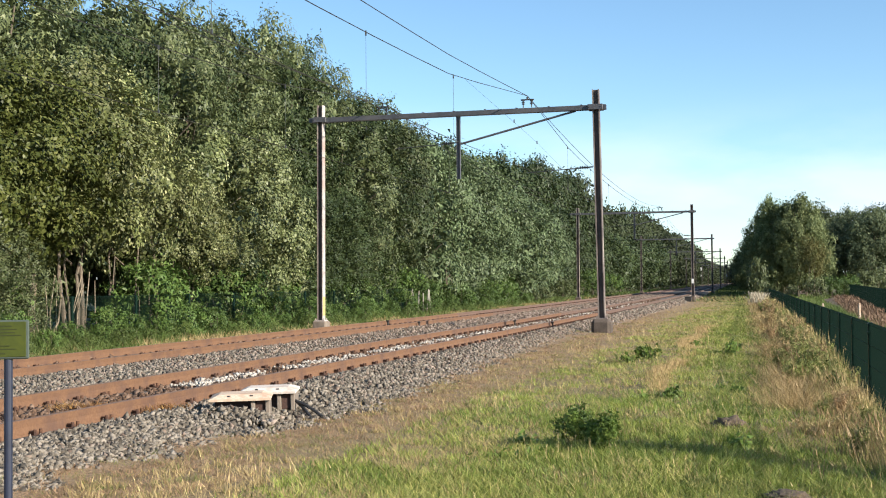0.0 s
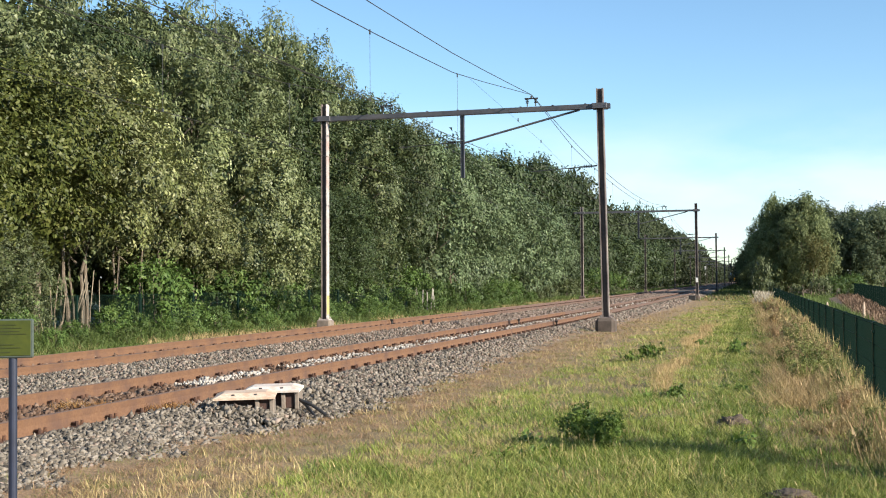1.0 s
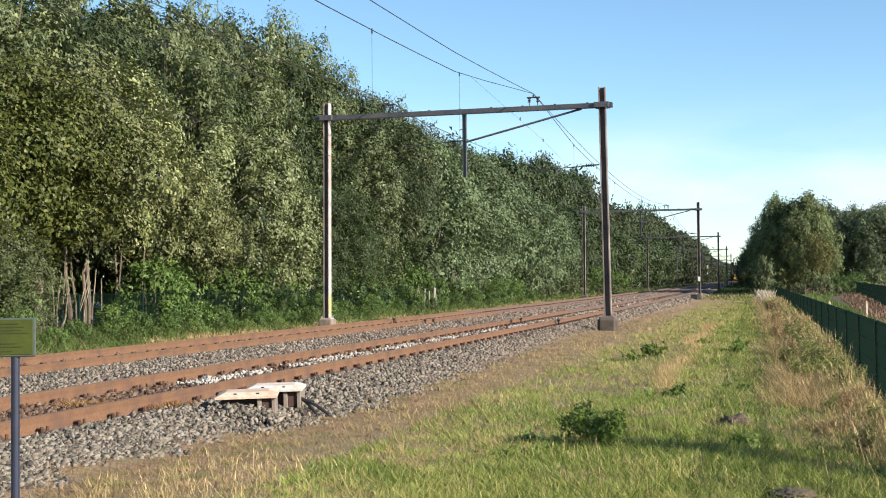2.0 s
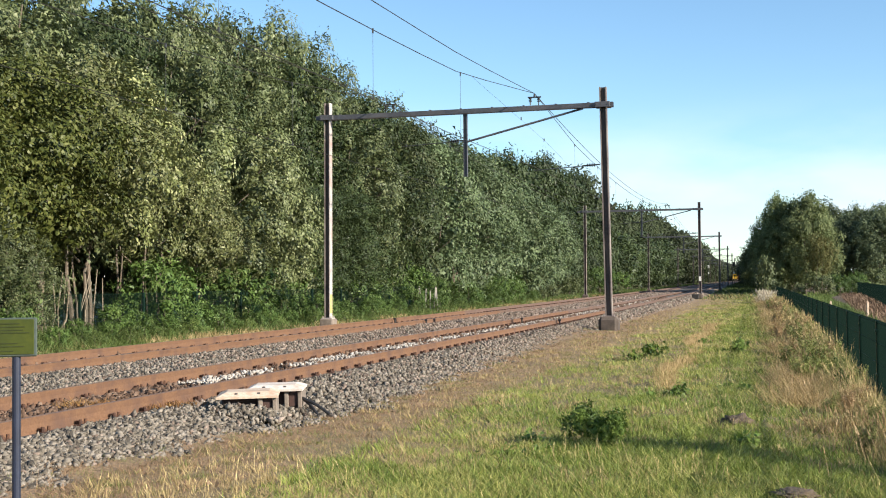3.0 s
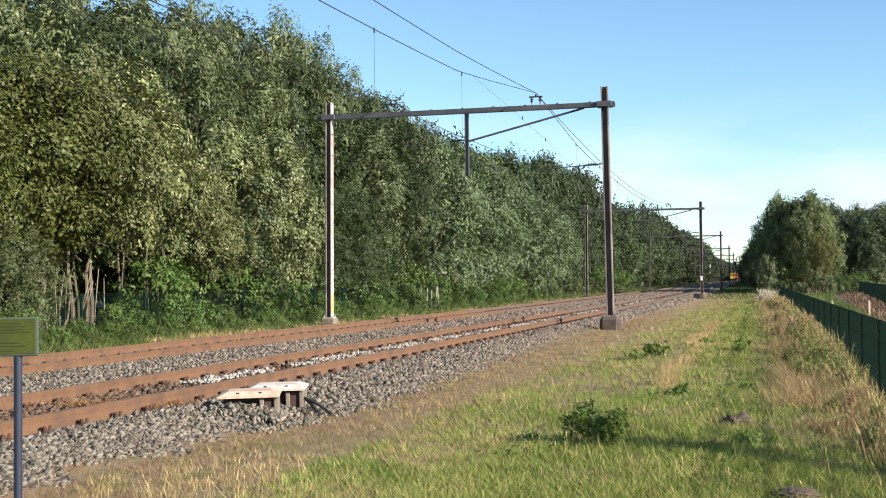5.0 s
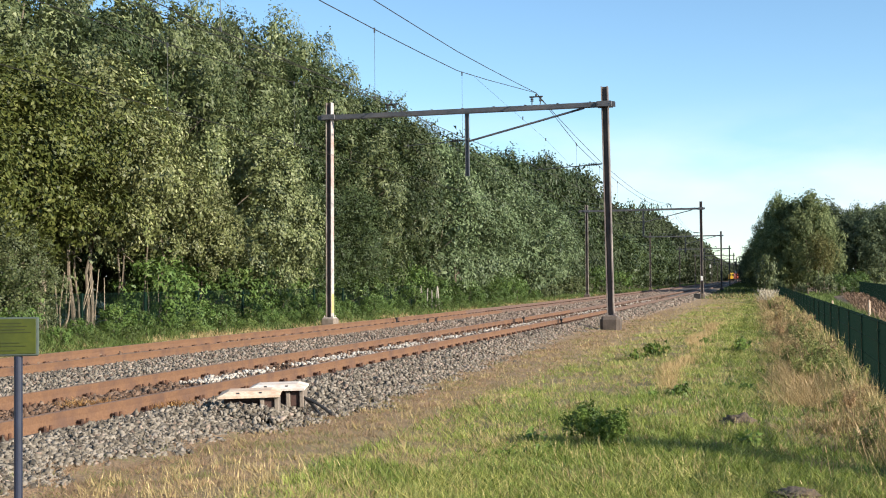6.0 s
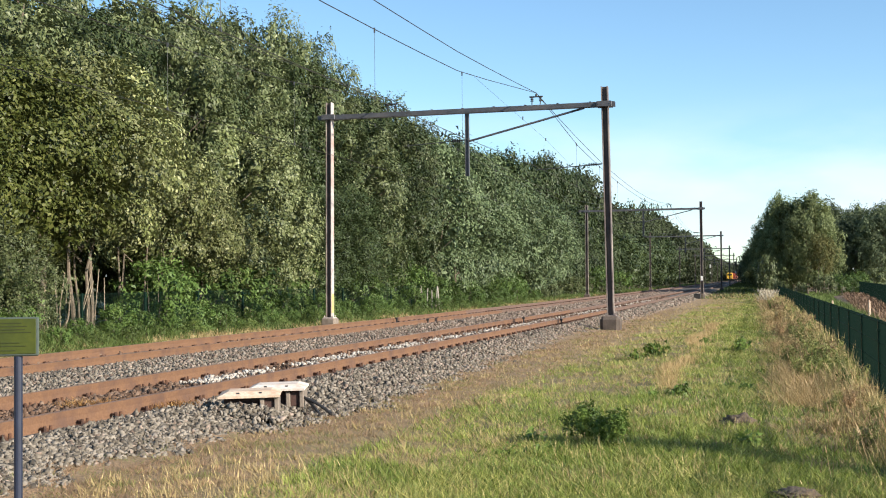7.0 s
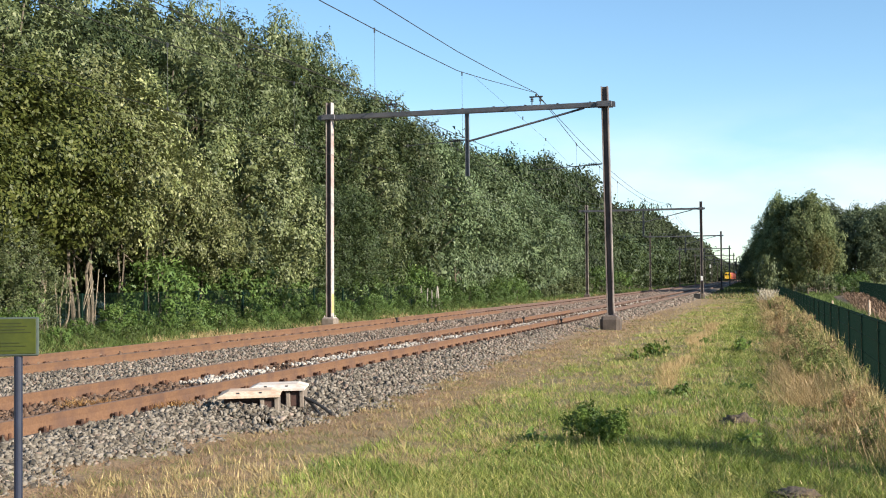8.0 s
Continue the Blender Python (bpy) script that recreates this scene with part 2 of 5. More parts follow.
GLASS = two_scale("dark_window_glass", (0.01, 0.012, 0.015), (0.02, 0.022, 0.025), (0.015, 0.015, 0.018), 3, 0.5, 0.08, 0, 0.0)
HEADLIGHT = two_scale("headlight_lens", (0.7, 0.7, 0.65), (0.8, 0.8, 0.75), (0.7, 0.7, 0.6), 10, 1, 0.2, 0, 0.0)


# ---- mesh tools ----
def box(bm, sx, sy, sz, m=Matrix(), bevel=0.0):
    r = bmesh.ops.create_cube(bm, size=1, matrix=m @ Matrix.Diagonal((sx, sy, sz, 1)))
    if bevel:
        edges = list({e for v in r["verts"] for e in v.link_edges})
        bmesh.ops.bevel(bm, geom=edges, offset=bevel, segments=1, affect="EDGES", clamp_overlap=True)


def tube(bm, a, b, r1, r2=None, seg=8):
    a, b = Vector(a), Vector(b)
    d = b - a
    m = Matrix.Translation((a + b) / 2) @ d.to_track_quat("Z", "Y").to_matrix().to_4x4()
    bmesh.ops.create_cone(bm, cap_ends=True, segments=seg, radius1=r1, radius2=r1 if r2 is None else r2, depth=d.length, matrix=m)


def hull_bar(bm, a, b, profile):
    """A straight bar with the given profile (x, z pairs) swept from a to b, upright where it can be."""
    a, b = Vector(a), Vector(b)
    d = (b - a).normalized()
    side = d.cross(Vector((0, 0, 1)))
    side = side.normalized() if side.length > 0.2 else Vector((1, 0, 0))
    up = side.cross(d)
    rings = [[bm.verts.new(p + side * x + up * z) for x, z in profile] for p in (a, b)]
    n = len(profile)
    for i in range(n):
        bm.faces.new((rings[0][i], rings[0][(i + 1) % n], rings[1][(i + 1) % n], rings[1][i]))
    bm.faces.new(rings[0])
    bm.faces.new(list(reversed(rings[1])))


def h_profile(w, h, f, web):
    """An H section: flanges at x = +-w/2, web between."""
    x, z, fx, wz = w / 2, h / 2, f, web / 2
    return [(-x, -z), (-x + fx, -z), (-x + fx, -wz), (x - fx, -wz), (x - fx, -z), (x, -z),
            (x, z), (x - fx, z), (x - fx, wz), (-x + fx, wz), (-x + fx, z), (-x, z)]


def finish(name, bm, mat, smooth=False):
    me = bpy.data.meshes.new(name)
    bmesh.ops.recalc_face_normals(bm, faces=bm.faces)
    bm.to_mesh(me)
    bm.free()
    for m in (mat if isinstance(mat, (list, tuple)) else [mat]):
        me.materials.append(m)
    if smooth:
        me.polygons.foreach_set("use_smooth", [True] * len(me.polygons))
    return me


def part(name, bm, mat, parent=None, label="", smooth=False, at=None):
    ob = new(name, bm if isinstance(bm, bpy.types.Mesh) else finish(name, bm, mat, smooth))
    ob.parent = parent
    if at is not None:
        ob.matrix_basis = at
    if label:
        tagged(ob, label)
    return ob


def thing(name, label, category, group="", kind="", at=None):
    e = new(name)
    e.empty_display_size = 0.2
    if at is not None:
        e.matrix_basis = at
    return tagged(e, label, category, group, kind)


def quads_mesh(name, verts, nquad, mat, per=4):
    me = bpy.data.meshes.new(name)
    verts = np.asarray(verts, dtype=np.float32).reshape(-1, 3)
    me.vertices.add(len(verts))
    me.vertices.foreach_set("co", verts.ravel())
    me.loops.add(nquad * per)
    me.loops.foreach_set("vertex_index", np.arange(nquad * per, dtype=np.int32))
    me.polygons.add(nquad)
    me.polygons.foreach_set("loop_start", np.arange(0, nquad * per, per, dtype=np.int32))
    for m in (mat if isinstance(mat, (list, tuple)) else [mat]):
        me.materials.append(m)
    me.update(calc_edges=True)
    return me


# ---- the line of the railway ----
TH, OFF, K, S0 = 0.27996, 6.736, 0.000102, 135.0
DIR = Vector((math.sin(TH), math.cos(TH), 0))
NL = Vector((-math.cos(TH), math.sin(TH), 0))


def curve(s):
    s1 = np.minimum(s, S0)
    return K * s1 * s1 + np.maximum(s - S0, 0) * 2 * K * S0 - 3.9e-5 * np.maximum(s - 400, 0) ** 2


def bend(s):
    """How far the line swings to the left, with a slight set in its heading past the first portal."""
    return curve(s) + np.interp(s, [36, 60, 92, 1500], [0, 0.09, 0.25, 4.05])


def P(s, u, z=0.0):
    """A point s metres along the line and u metres to the left of its outer rail."""
    return DIR * s + NL * (OFF + float(bend(s)) + u) + Vector((0, 0, z))


def along(s):
    """The turn about z of a thing that faces along the line (its y axis) at s."""
    return math.degrees(-TH) + math.degrees(2 * K * min(s, S0))


def place(s, u, z=0.0, turn=0.0):
    p = P(s, u, z)
    return pose(p.x, p.y, p.z, 0, 0, along(s) + turn)


GRADE = [(-60, -0.45), (-8.2, -0.42), (-6, -0.3), (-1.9, -0.30), (-1.35, -0.29), (-0.75, -0.17), (7.3, -0.17), (8.0, -0.28), (10, -0.35), (60, -0.35)]


def grade(u):
    return np.interp(u, [a for a, b in GRADE], [b for a, b in GRADE])


def su_of(x, y):
    s = x * DIR.x + y * DIR.y
    return s, x * NL.x + y * NL.y - OFF - bend(s)


# ---- ground ----
def ground_material():
    m, n, l, b = material("ground_soil_and_grass", 0.95)
    uv = n.new("ShaderNodeUVMap")
    sep = n.new("ShaderNodeSeparateXYZ")
    l.new(uv.outputs[0], sep.inputs[0])
    wob = noise_node(n, l, 0.5, 4)
    wm = n.new("ShaderNodeMath")
    wm.operation = "MULTIPLY_ADD"
    l.new(wob.outputs[0], wm.inputs[0])
    wm.inputs[1].default_value = 1.6
    l.new(sep.outputs[0], wm.inputs[2])
    mr = n.new("ShaderNodeMapRange")
    mr.inputs["From Min"].default_value, mr.inputs["From Max"].default_value = -40, 20
    l.new(wm.outputs[0], mr.inputs[0])

    def at(u):
        return (u + 0.8 + 40) / 60
    green, dry, litter, soil = (0.085, 0.092, 0.028), (0.20, 0.155, 0.07), (0.29, 0.19, 0.105), (0.14, 0.09, 0.06)
    zones = ramp(n, [(at(-30), green), (at(-17), green), (at(-15.5), soil), (at(-11.5), soil), (at(-10.0), green), (at(-8.2), (0.08, 0.08, 0.03)),
                     (at(-7.1), dry), (at(-6.5), green), (at(-5.5), green), (at(-4.6), (0.085, 0.08, 0.03)), (at(-3.2), dry), (at(-2.5), litter), (at(-1.5), litter),
                     (at(8.0), litter), (at(8.8), dry), (at(9.6), green)])
    l.new(mr.outputs[0], zones.inputs[0])
    big = noise_node(n, l, 1.1, 5)
    fine = noise_node(n, l, 28, 4)
    rb = ramp(n, [(0.42, (0, 0, 0)), (0.62, (1, 1, 1))])
    l.new(big.outputs[0], rb.inputs[0])
    c = mix(n, l, zones.outputs[0], (0.17, 0.13, 0.07), rb.outputs[0])
    c = mix(n, l, zones.outputs[0], c, 0.55)
    rf = ramp(n, [(0.3, (0.5, 0.5, 0.5)), (0.7, (1.25, 1.25, 1.25))])
    l.new(fine.outputs[0], rf.inputs[0])
    c = mix(n, l, c, rf.outputs[0], 1.0, "MULTIPLY")
    l.new(c, b.inputs["Base Color"])
    bump(n, l, b, fine.outputs[0], 0.7, 0.03)
    return m


def hump(x, y, u):
    """Gentle swells of the verge and the wood's floor, none under the tracks."""
    return 0.03 * np.sin(0.8 * x + np.sin(0.4 * y)) * np.sin(0.55 * y + 1.0) * np.interp(u, [-60, -50, -3.2, -2.2, 8.5, 9.5, 50, 60], [0, 1, 1, 0, 0, 1, 1, 0])


def build_ground():
    ss = np.concatenate([np.arange(-40, 60, 1.0), np.arange(60, 200, 4.0), np.geomspace(200, 4500, 24)])
    ss = np.concatenate([[-3000, -600, -150], ss])
    us = np.concatenate([-np.geomspace(3500, 30, 14), np.arange(-28, -10, 2.0), np.arange(-10, 12, 0.4), np.arange(12, 30, 2.0), np.geomspace(32, 3500, 14)])
    verts, uvs = [], []
    for s in ss:
        for u in us:
            p = P(float(s), float(u))
            z = float(grade(u))
            z += float(hump(p.x, p.y, u))
            verts.append((p.x, p.y, z))
            uvs.append((u, s))
    nu = len(us)
    faces = [(i * nu + j, i * nu + j + 1, (i + 1) * nu + j + 1, (i + 1) * nu + j) for i in range(len(ss) - 1) for j in range(nu - 1)]
    faces = [tuple(reversed(f)) for f in faces]
    me = bpy.data.meshes.new("ground")
    me.from_pydata(verts, [], faces)
    lay = me.uv_layers.new(name="UVMap")
    idx = np.empty(len(me.loops), dtype=np.int32)
    me.loops.foreach_get("vertex_index", idx)
    lay.data.foreach_set("uv", np.array(uvs, dtype=np.float32)[idx].ravel())
    me.materials.append(ground_material())
    me.polygons.foreach_set("use_smooth", [True] * len(me.polygons))
    return tagged(new("ground", me), "grass verge with dry straw and bare soil beside the railway", "ground", kind="structure")


build_ground()
RNG = np.random.default_rng(7)


# ---- ballast ----
def stone_material(name, c1, c2, c3):
    m, n, l, b = material(name, 0.95)
    b.inputs["Specular IOR Level"].default_value = 0.2
    geo = n.new("ShaderNodeNewGeometry")
    r = ramp(n, [(0.0, c1), (0.55, c2), (1.0, c3)])
    l.new(geo.outputs["Random Per Island"], r.inputs[0])
    nz = noise_node(n, l, 35, 4)
    r2 = ramp(n, [(0.3, (0.7, 0.68, 0.66)), (0.7, (1.15, 1.12, 1.1))])
    l.new(nz.outputs[0], r2.inputs[0])
    l.new(mix(n, l, r.outputs[0], r2.outputs[0], 1.0, "MULTIPLY"), b.inputs["Base Color"])
    bump(n, l, b, nz.outputs[0], 0.5, 0.01)
    return m


STONE = stone_material("ballast_stone", (0.076, 0.064, 0.050), (0.192, 0.166, 0.130), (0.300, 0.262, 0.214))
STONE_RUST = stone_material("dusty_brown_stone", (0.11, 0.080, 0.062), (0.225, 0.172, 0.135), (0.35, 0.28, 0.228))
STONE_STAIN = stone_material("rust_stained_stone", (0.075, 0.044, 0.028), (0.145, 0.092, 0.062), (0.235, 0.165, 0.12))
PALE = stone_material("fresh_pale_stone", (0.30, 0.265, 0.225), (0.43, 0.39, 0.34), (0.55, 0.51, 0.45))


def stones_mesh(name, x, y, z, size, mat):
    """Angular crushed stones: skewed eight-faced pieces, one island each."""
    n = len(x)
    base = np.array([(1, 0, 0), (-1, 0, 0), (0, 1, 0), (0, -1, 0), (0, 0, 1), (0, 0, -1)], dtype=np.float32)
    v = (base[None] * RNG.uniform(0.65, 1.2, (n, 6, 1)) + RNG.normal(0, 0.24, (n, 6, 3))) * (size[:, None, None] * RNG.uniform(0.42, 0.92, (n, 1, 3)))
    q = RNG.normal(size=(n, 4))
    q[:, 0] += 0.6
    q /= np.linalg.norm(q, axis=1)[:, None]
    w, a, b, c = q.T
    rot = np.stack([1 - 2 * (b * b + c * c), 2 * (a * b - c * w), 2 * (a * c + b * w), 2 * (a * b + c * w), 1 - 2 * (a * a + c * c), 2 * (b * c - a * w),
                    2 * (a * c - b * w), 2 * (b * c + a * w), 1 - 2 * (a * a + b * b)], axis=1).reshape(n, 3, 3)
    v = np.einsum("nij,nkj->nki", rot, v) + np.stack([x, y, z], axis=1)[:, None, :]
    tri = np.array([(0, 2, 4), (2, 1, 4), (1, 3, 4), (3, 0, 4), (2, 0, 5), (1, 2, 5), (3, 1, 5), (0, 3, 5)], dtype=np.int32)
    loops = (tri[None] + (np.arange(n) * 6)[:, None, None]).ravel()
    me = bpy.data.meshes.new(name)
    me.vertices.add(n * 6)
    me.vertices.foreach_set("co", v.astype(np.float32).ravel())
    me.loops.add(len(loops))
    me.loops.foreach_set("vertex_index", loops.astype(np.int32))
    me.polygons.add(n * 8)
    me.polygons.foreach_set("loop_start", np.arange(0, n * 24, 3, dtype=np.int32))
    me.materials.append(mat)
    me.update(calc_edges=True)
    return me


def su_points(s, u):
    """Arrays of s and u to arrays of x and y."""
    t = OFF + bend(s) + u
    return DIR.x * s + NL.x * t, DIR.y * s + NL.y * t


def scatter_s(n, s0, s1, power):
    """n places along the line from s0 to s1, thinning out with distance."""
    a = RNG.uniform(0, 1, n)
    return (s0 ** (1 - power) + a * (s1 ** (1 - power) - s0 ** (1 - power))) ** (1 / (1 - power))


def shoulder(s):
    """How far the stones reach to the right of the outer rail."""
    return np.interp(s, [6, 10, 11.7, 12.5, 15, 18, 23, 31, 60], [-1.1, -1.27, -1.62, -1.85, -1.8, -1.65, -1.5, -1.2, -1.2]) * -1.0


def build_ballast():
    s_list = np.concatenate([np.arange(-20, 60, 1.0), np.arange(60, 200, 4.0), np.arange(200, 1500, 25.0)])
    prof = [(-1.2, -0.36), (-1.0, -0.26), (-0.65, -0.16), (-0.1, -0.155), (0.3, -0.16), (1.2, -0.16), (1.6, -0.155), (2.3, -0.13), (3.6, -0.13),
            (4.2, -0.155), (5.0, -0.16), (5.9, -0.155), (6.6, -0.15), (7.3, -0.24), (7.7, -0.34)]
    verts, faces = [], []
    for s in s_list:
        for u, z in prof:
            if u < -0.65:
                u = -0.65 + (u + 0.65) * (shoulder(s) - 0.65) / 0.55
            p = P(float(s), u)
            verts.append((p.x, p.y, z + 0.02 * noise.noise((p.x * 2, p.y * 2, 0))))
    k = len(prof)
    for i in range(len(s_list) - 1):
        for j in range(k - 1):
            faces.append((i * k + j, (i + 1) * k + j, (i + 1) * k + j + 1, i * k + j + 1))
    me = bpy.data.meshes.new("ballast_bed")
    me.from_pydata(verts, [], faces)
    me.materials.append(two_scale("ballast_bed_stone", (0.045, 0.037, 0.030), (0.13, 0.11, 0.088), (0.12, 0.088, 0.062), 22, 0.8, 0.95, 0, 1.0))
    tagged(new("ballast_bed", me), "bed of grey crushed stone under two tracks", "ballast", kind="structure")
    pu, pz = [a for a, b in prof], [b for a, b in prof]
    # loose stones, thick near the camera's stretch
    n = 98000
    s = scatter_s(n, 6.5, 130, 1.75)
    u = np.where(RNG.uniform(0, 1, n) < 0.52, RNG.uniform(-2.3, -0.12, n), RNG.uniform(1.65, 4.2, n))
    lim = -shoulder(s) + 0.15 * np.sin(s * 3.1) + 0.1 * np.sin(s * 7.7)
    keep = RNG.uniform(0, 1, n) < np.clip((u - lim + 0.25) / 0.4, 0.004, 1) ** 1.5
    s, u = s[keep], u[keep]
    ub = np.where(u < -0.65, -0.65 + (u + 0.65) * 0.55 / (shoulder(s) - 0.65), u)
    z = np.interp(ub, pu, pz) + RNG.uniform(-0.02, 0.034, len(u))
    z = np.maximum(z, grade(u) + 0.005)
    # the fastenings stand clear of the stones
    z -= 0.035 * (((u > -0.3) & (u < -0.03)) | ((u > 1.55) & (u < 1.8)))
    size = RNG.uniform(0.031, 0.06, len(u)) * np.clip(s / 30, 1, 2.6)
    # stones heaped against the cable boxes
    m = 900
    hx, hy = RNG.uniform(-2.5, -1.7, m), RNG.normal(12.82, 0.12, m)
    hs, hu = su_of(hx, hy)
    rise = np.clip(1 - np.abs(hy - 12.85) / 0.35, 0, 1)
    hz = -0.24 + RNG.uniform(0.3, 1, m) * rise * np.interp(hx, [-2.5, -2.2, -1.9, -1.7], [0.16, 0.17, 0.13, 0.05])
    s, u, z, size = np.append(s, hs), np.append(u, hu), np.append(z, hz), np.append(size, RNG.uniform(0.03, 0.055, m))
    brown = RNG.uniform(0, 1, len(s)) < np.interp(s, [12, 17, 24, 34, 60], [0.08, 0.3, 0.5, 0.8, 0.92]) * np.where(u > 0, 1.0, 0.6)
    for name, label, k, mat in (("ballast_stones", "loose angular grey ballast stones", ~brown, STONE), ("brown_stones", "brown dusty ballast stones farther along the line", brown, STONE_RUST)):
        tagged(new(name, stones_mesh(name, *su_points(s[k], u[k]), z[k], size[k], mat)), label, "ballast", kind="stuff")
    # rust-stained stones between the rails
    n = 9000
    s = scatter_s(n, 8, 90, 1.5)
    u = np.where(RNG.uniform(0, 1, n) < 0.75, RNG.uniform(0.12, 1.4, n), RNG.uniform(4.45, 7.2, n))
    z = np.interp(u, pu, pz) + RNG.uniform(-0.015, 0.012, n)
    tagged(new("stained_stones", stones_mesh("stained_stones", *su_points(s, u), z, RNG.uniform(0.05, 0.08, n) * np.clip(s / 40, 1, 2), STONE_STAIN)),
           "rust-brown stained ballast stones between the rails", "ballast", kind="stuff")
    # fresh pale stones in the near track
    n = 2600
    s = scatter_s(n, 14.3, 85, 1.25)
    u = 0.92 + RNG.normal(0, 0.11, n)
    keep = (u > 0.15) & (u < 1.3) & (RNG.uniform(0, 1, n) < np.interp(s, [20, 45], [1, 0.5])) & (np.sin(s * 3.9) + np.sin(s * 1.61 + 1) + RNG.normal(0, 0.5, n) > -0.35)
    s, u = s[keep], u[keep]
    tagged(new("pale_stones", stones_mesh("pale_stones", *su_points(s, u), -0.135 + RNG.uniform(0, 0.03, len(u)), RNG.uniform(0.028, 0.052, len(u)) * np.clip(s / 40, 1, 2), PALE)),
           "fresh whitish stones heaped between the rails", "ballast", kind="stuff")


build_ballast()


# ---- tracks ----
RAIL = [(-0.07, -0.172), (0.07, -0.172), (0.07, -0.160), (0.044, -0.135), (0.033, -0.07), (0.035, -0.034), (0.036, -0.006), (0.028, 0.0),
        (-0.028, 0.0), (-0.036, -0.006), (-0.034, -0.036), (-0.009, -0.05), (-0.012, -0.142), (-0.07, -0.160)]


def rail_mesh(u0):
    ss = np.concatenate([np.arange(-30, 140, 3.0), np.arange(140, 1500, 20.0)])
    verts, faces, mats = [], [], []
    for s in ss:
        for x, z in RAIL:
            p = P(float(s), u0 - x, z)
            verts.append(tuple(p))
    k = len(RAIL)
    for i in range(len(ss) - 1):
        for j in range(k):
            faces.append((i * k + j, i * k + (j + 1) % k, (i + 1) * k + (j + 1) % k, (i + 1) * k + j))
            mats.append(1 if j == 7 else 2 if ss[i] > 46 else 0)
    me = bpy.data.meshes.new("rail")
    me.from_pydata(verts, [], faces)
    me.materials.append(RUST)
    me.materials.append(RAILTOP)
    me.materials.append(RUST_BROWN)
    me.polygons.foreach_set("material_index", mats)
    return me


def build_track(u0, label, clip=1.0):
    t = thing("railway_track", label, "railway track", "tracks of the line")
    for du in (0.0, 1.505):
        part("rail", rail_mesh(u0 + du), None, t)
    bm = bmesh.new()
    box(bm, 2.55, 0.24, 0.14, pose(0, 0, -0.245), 0.012)
    sl = finish("sleeper", bm, SLEEPER)
    bm = bmesh.new()
    box(bm, 0.12 * clip, 0.16 * clip, 0.03, pose(0, 0, 0.0), 0.006)
    tube(bm, (0.01, -0.045, 0.0), (0.01, -0.045, 0.075 * clip), 0.021 * clip, 0.018 * clip, 6)
    tube(bm, (0.01, 0.045, 0.0), (0.01, 0.045, 0.075 * clip), 0.021 * clip, 0.018 * clip, 6)
    box(bm, 0.09 * clip, 0.05, 0.045 * clip, pose(-0.03, 0, 0.03 * clip, 0, 15, 0), 0.006)
    cl = finish("rail_clip", bm, CLIP)
    step, n = 0.612, 280
    s = 15.815 - 14 * step
    for i in range(n):
        part("sleeper", sl, None, t, at=place(s, u0 + 0.7525))
        if i < 72:
            for du, sg in ((0.0, 1), (0.0, -1), (1.505, 1), (1.505, -1)):
                part("rail_clip", cl, None, t, at=place(s, u0 + du - sg * 0.115, -0.155, 0 if sg > 0 else 180))
        s += step
    # the more distant clips, too small to pick apart
    bm = bmesh.new()
    s = 15.815 - 14 * step + 72 * step
    while s < 130:
        for du in (0.0, 1.505):
            for sg in (1, -1):
                box(bm, 0.09, 0.12, 0.05, place(s, u0 + du - sg * 0.115, -0.135))
        s += step
    tagged(part("rail_fastening", bm, CLIP, t), kind="stuff")
    return t


build_track(0.0, "rusty near railway track on wooden sleepers in grey ballast", 0.85)
build_track(4.34, "rusty far railway track on wooden sleepers beside the wood", 0.5)


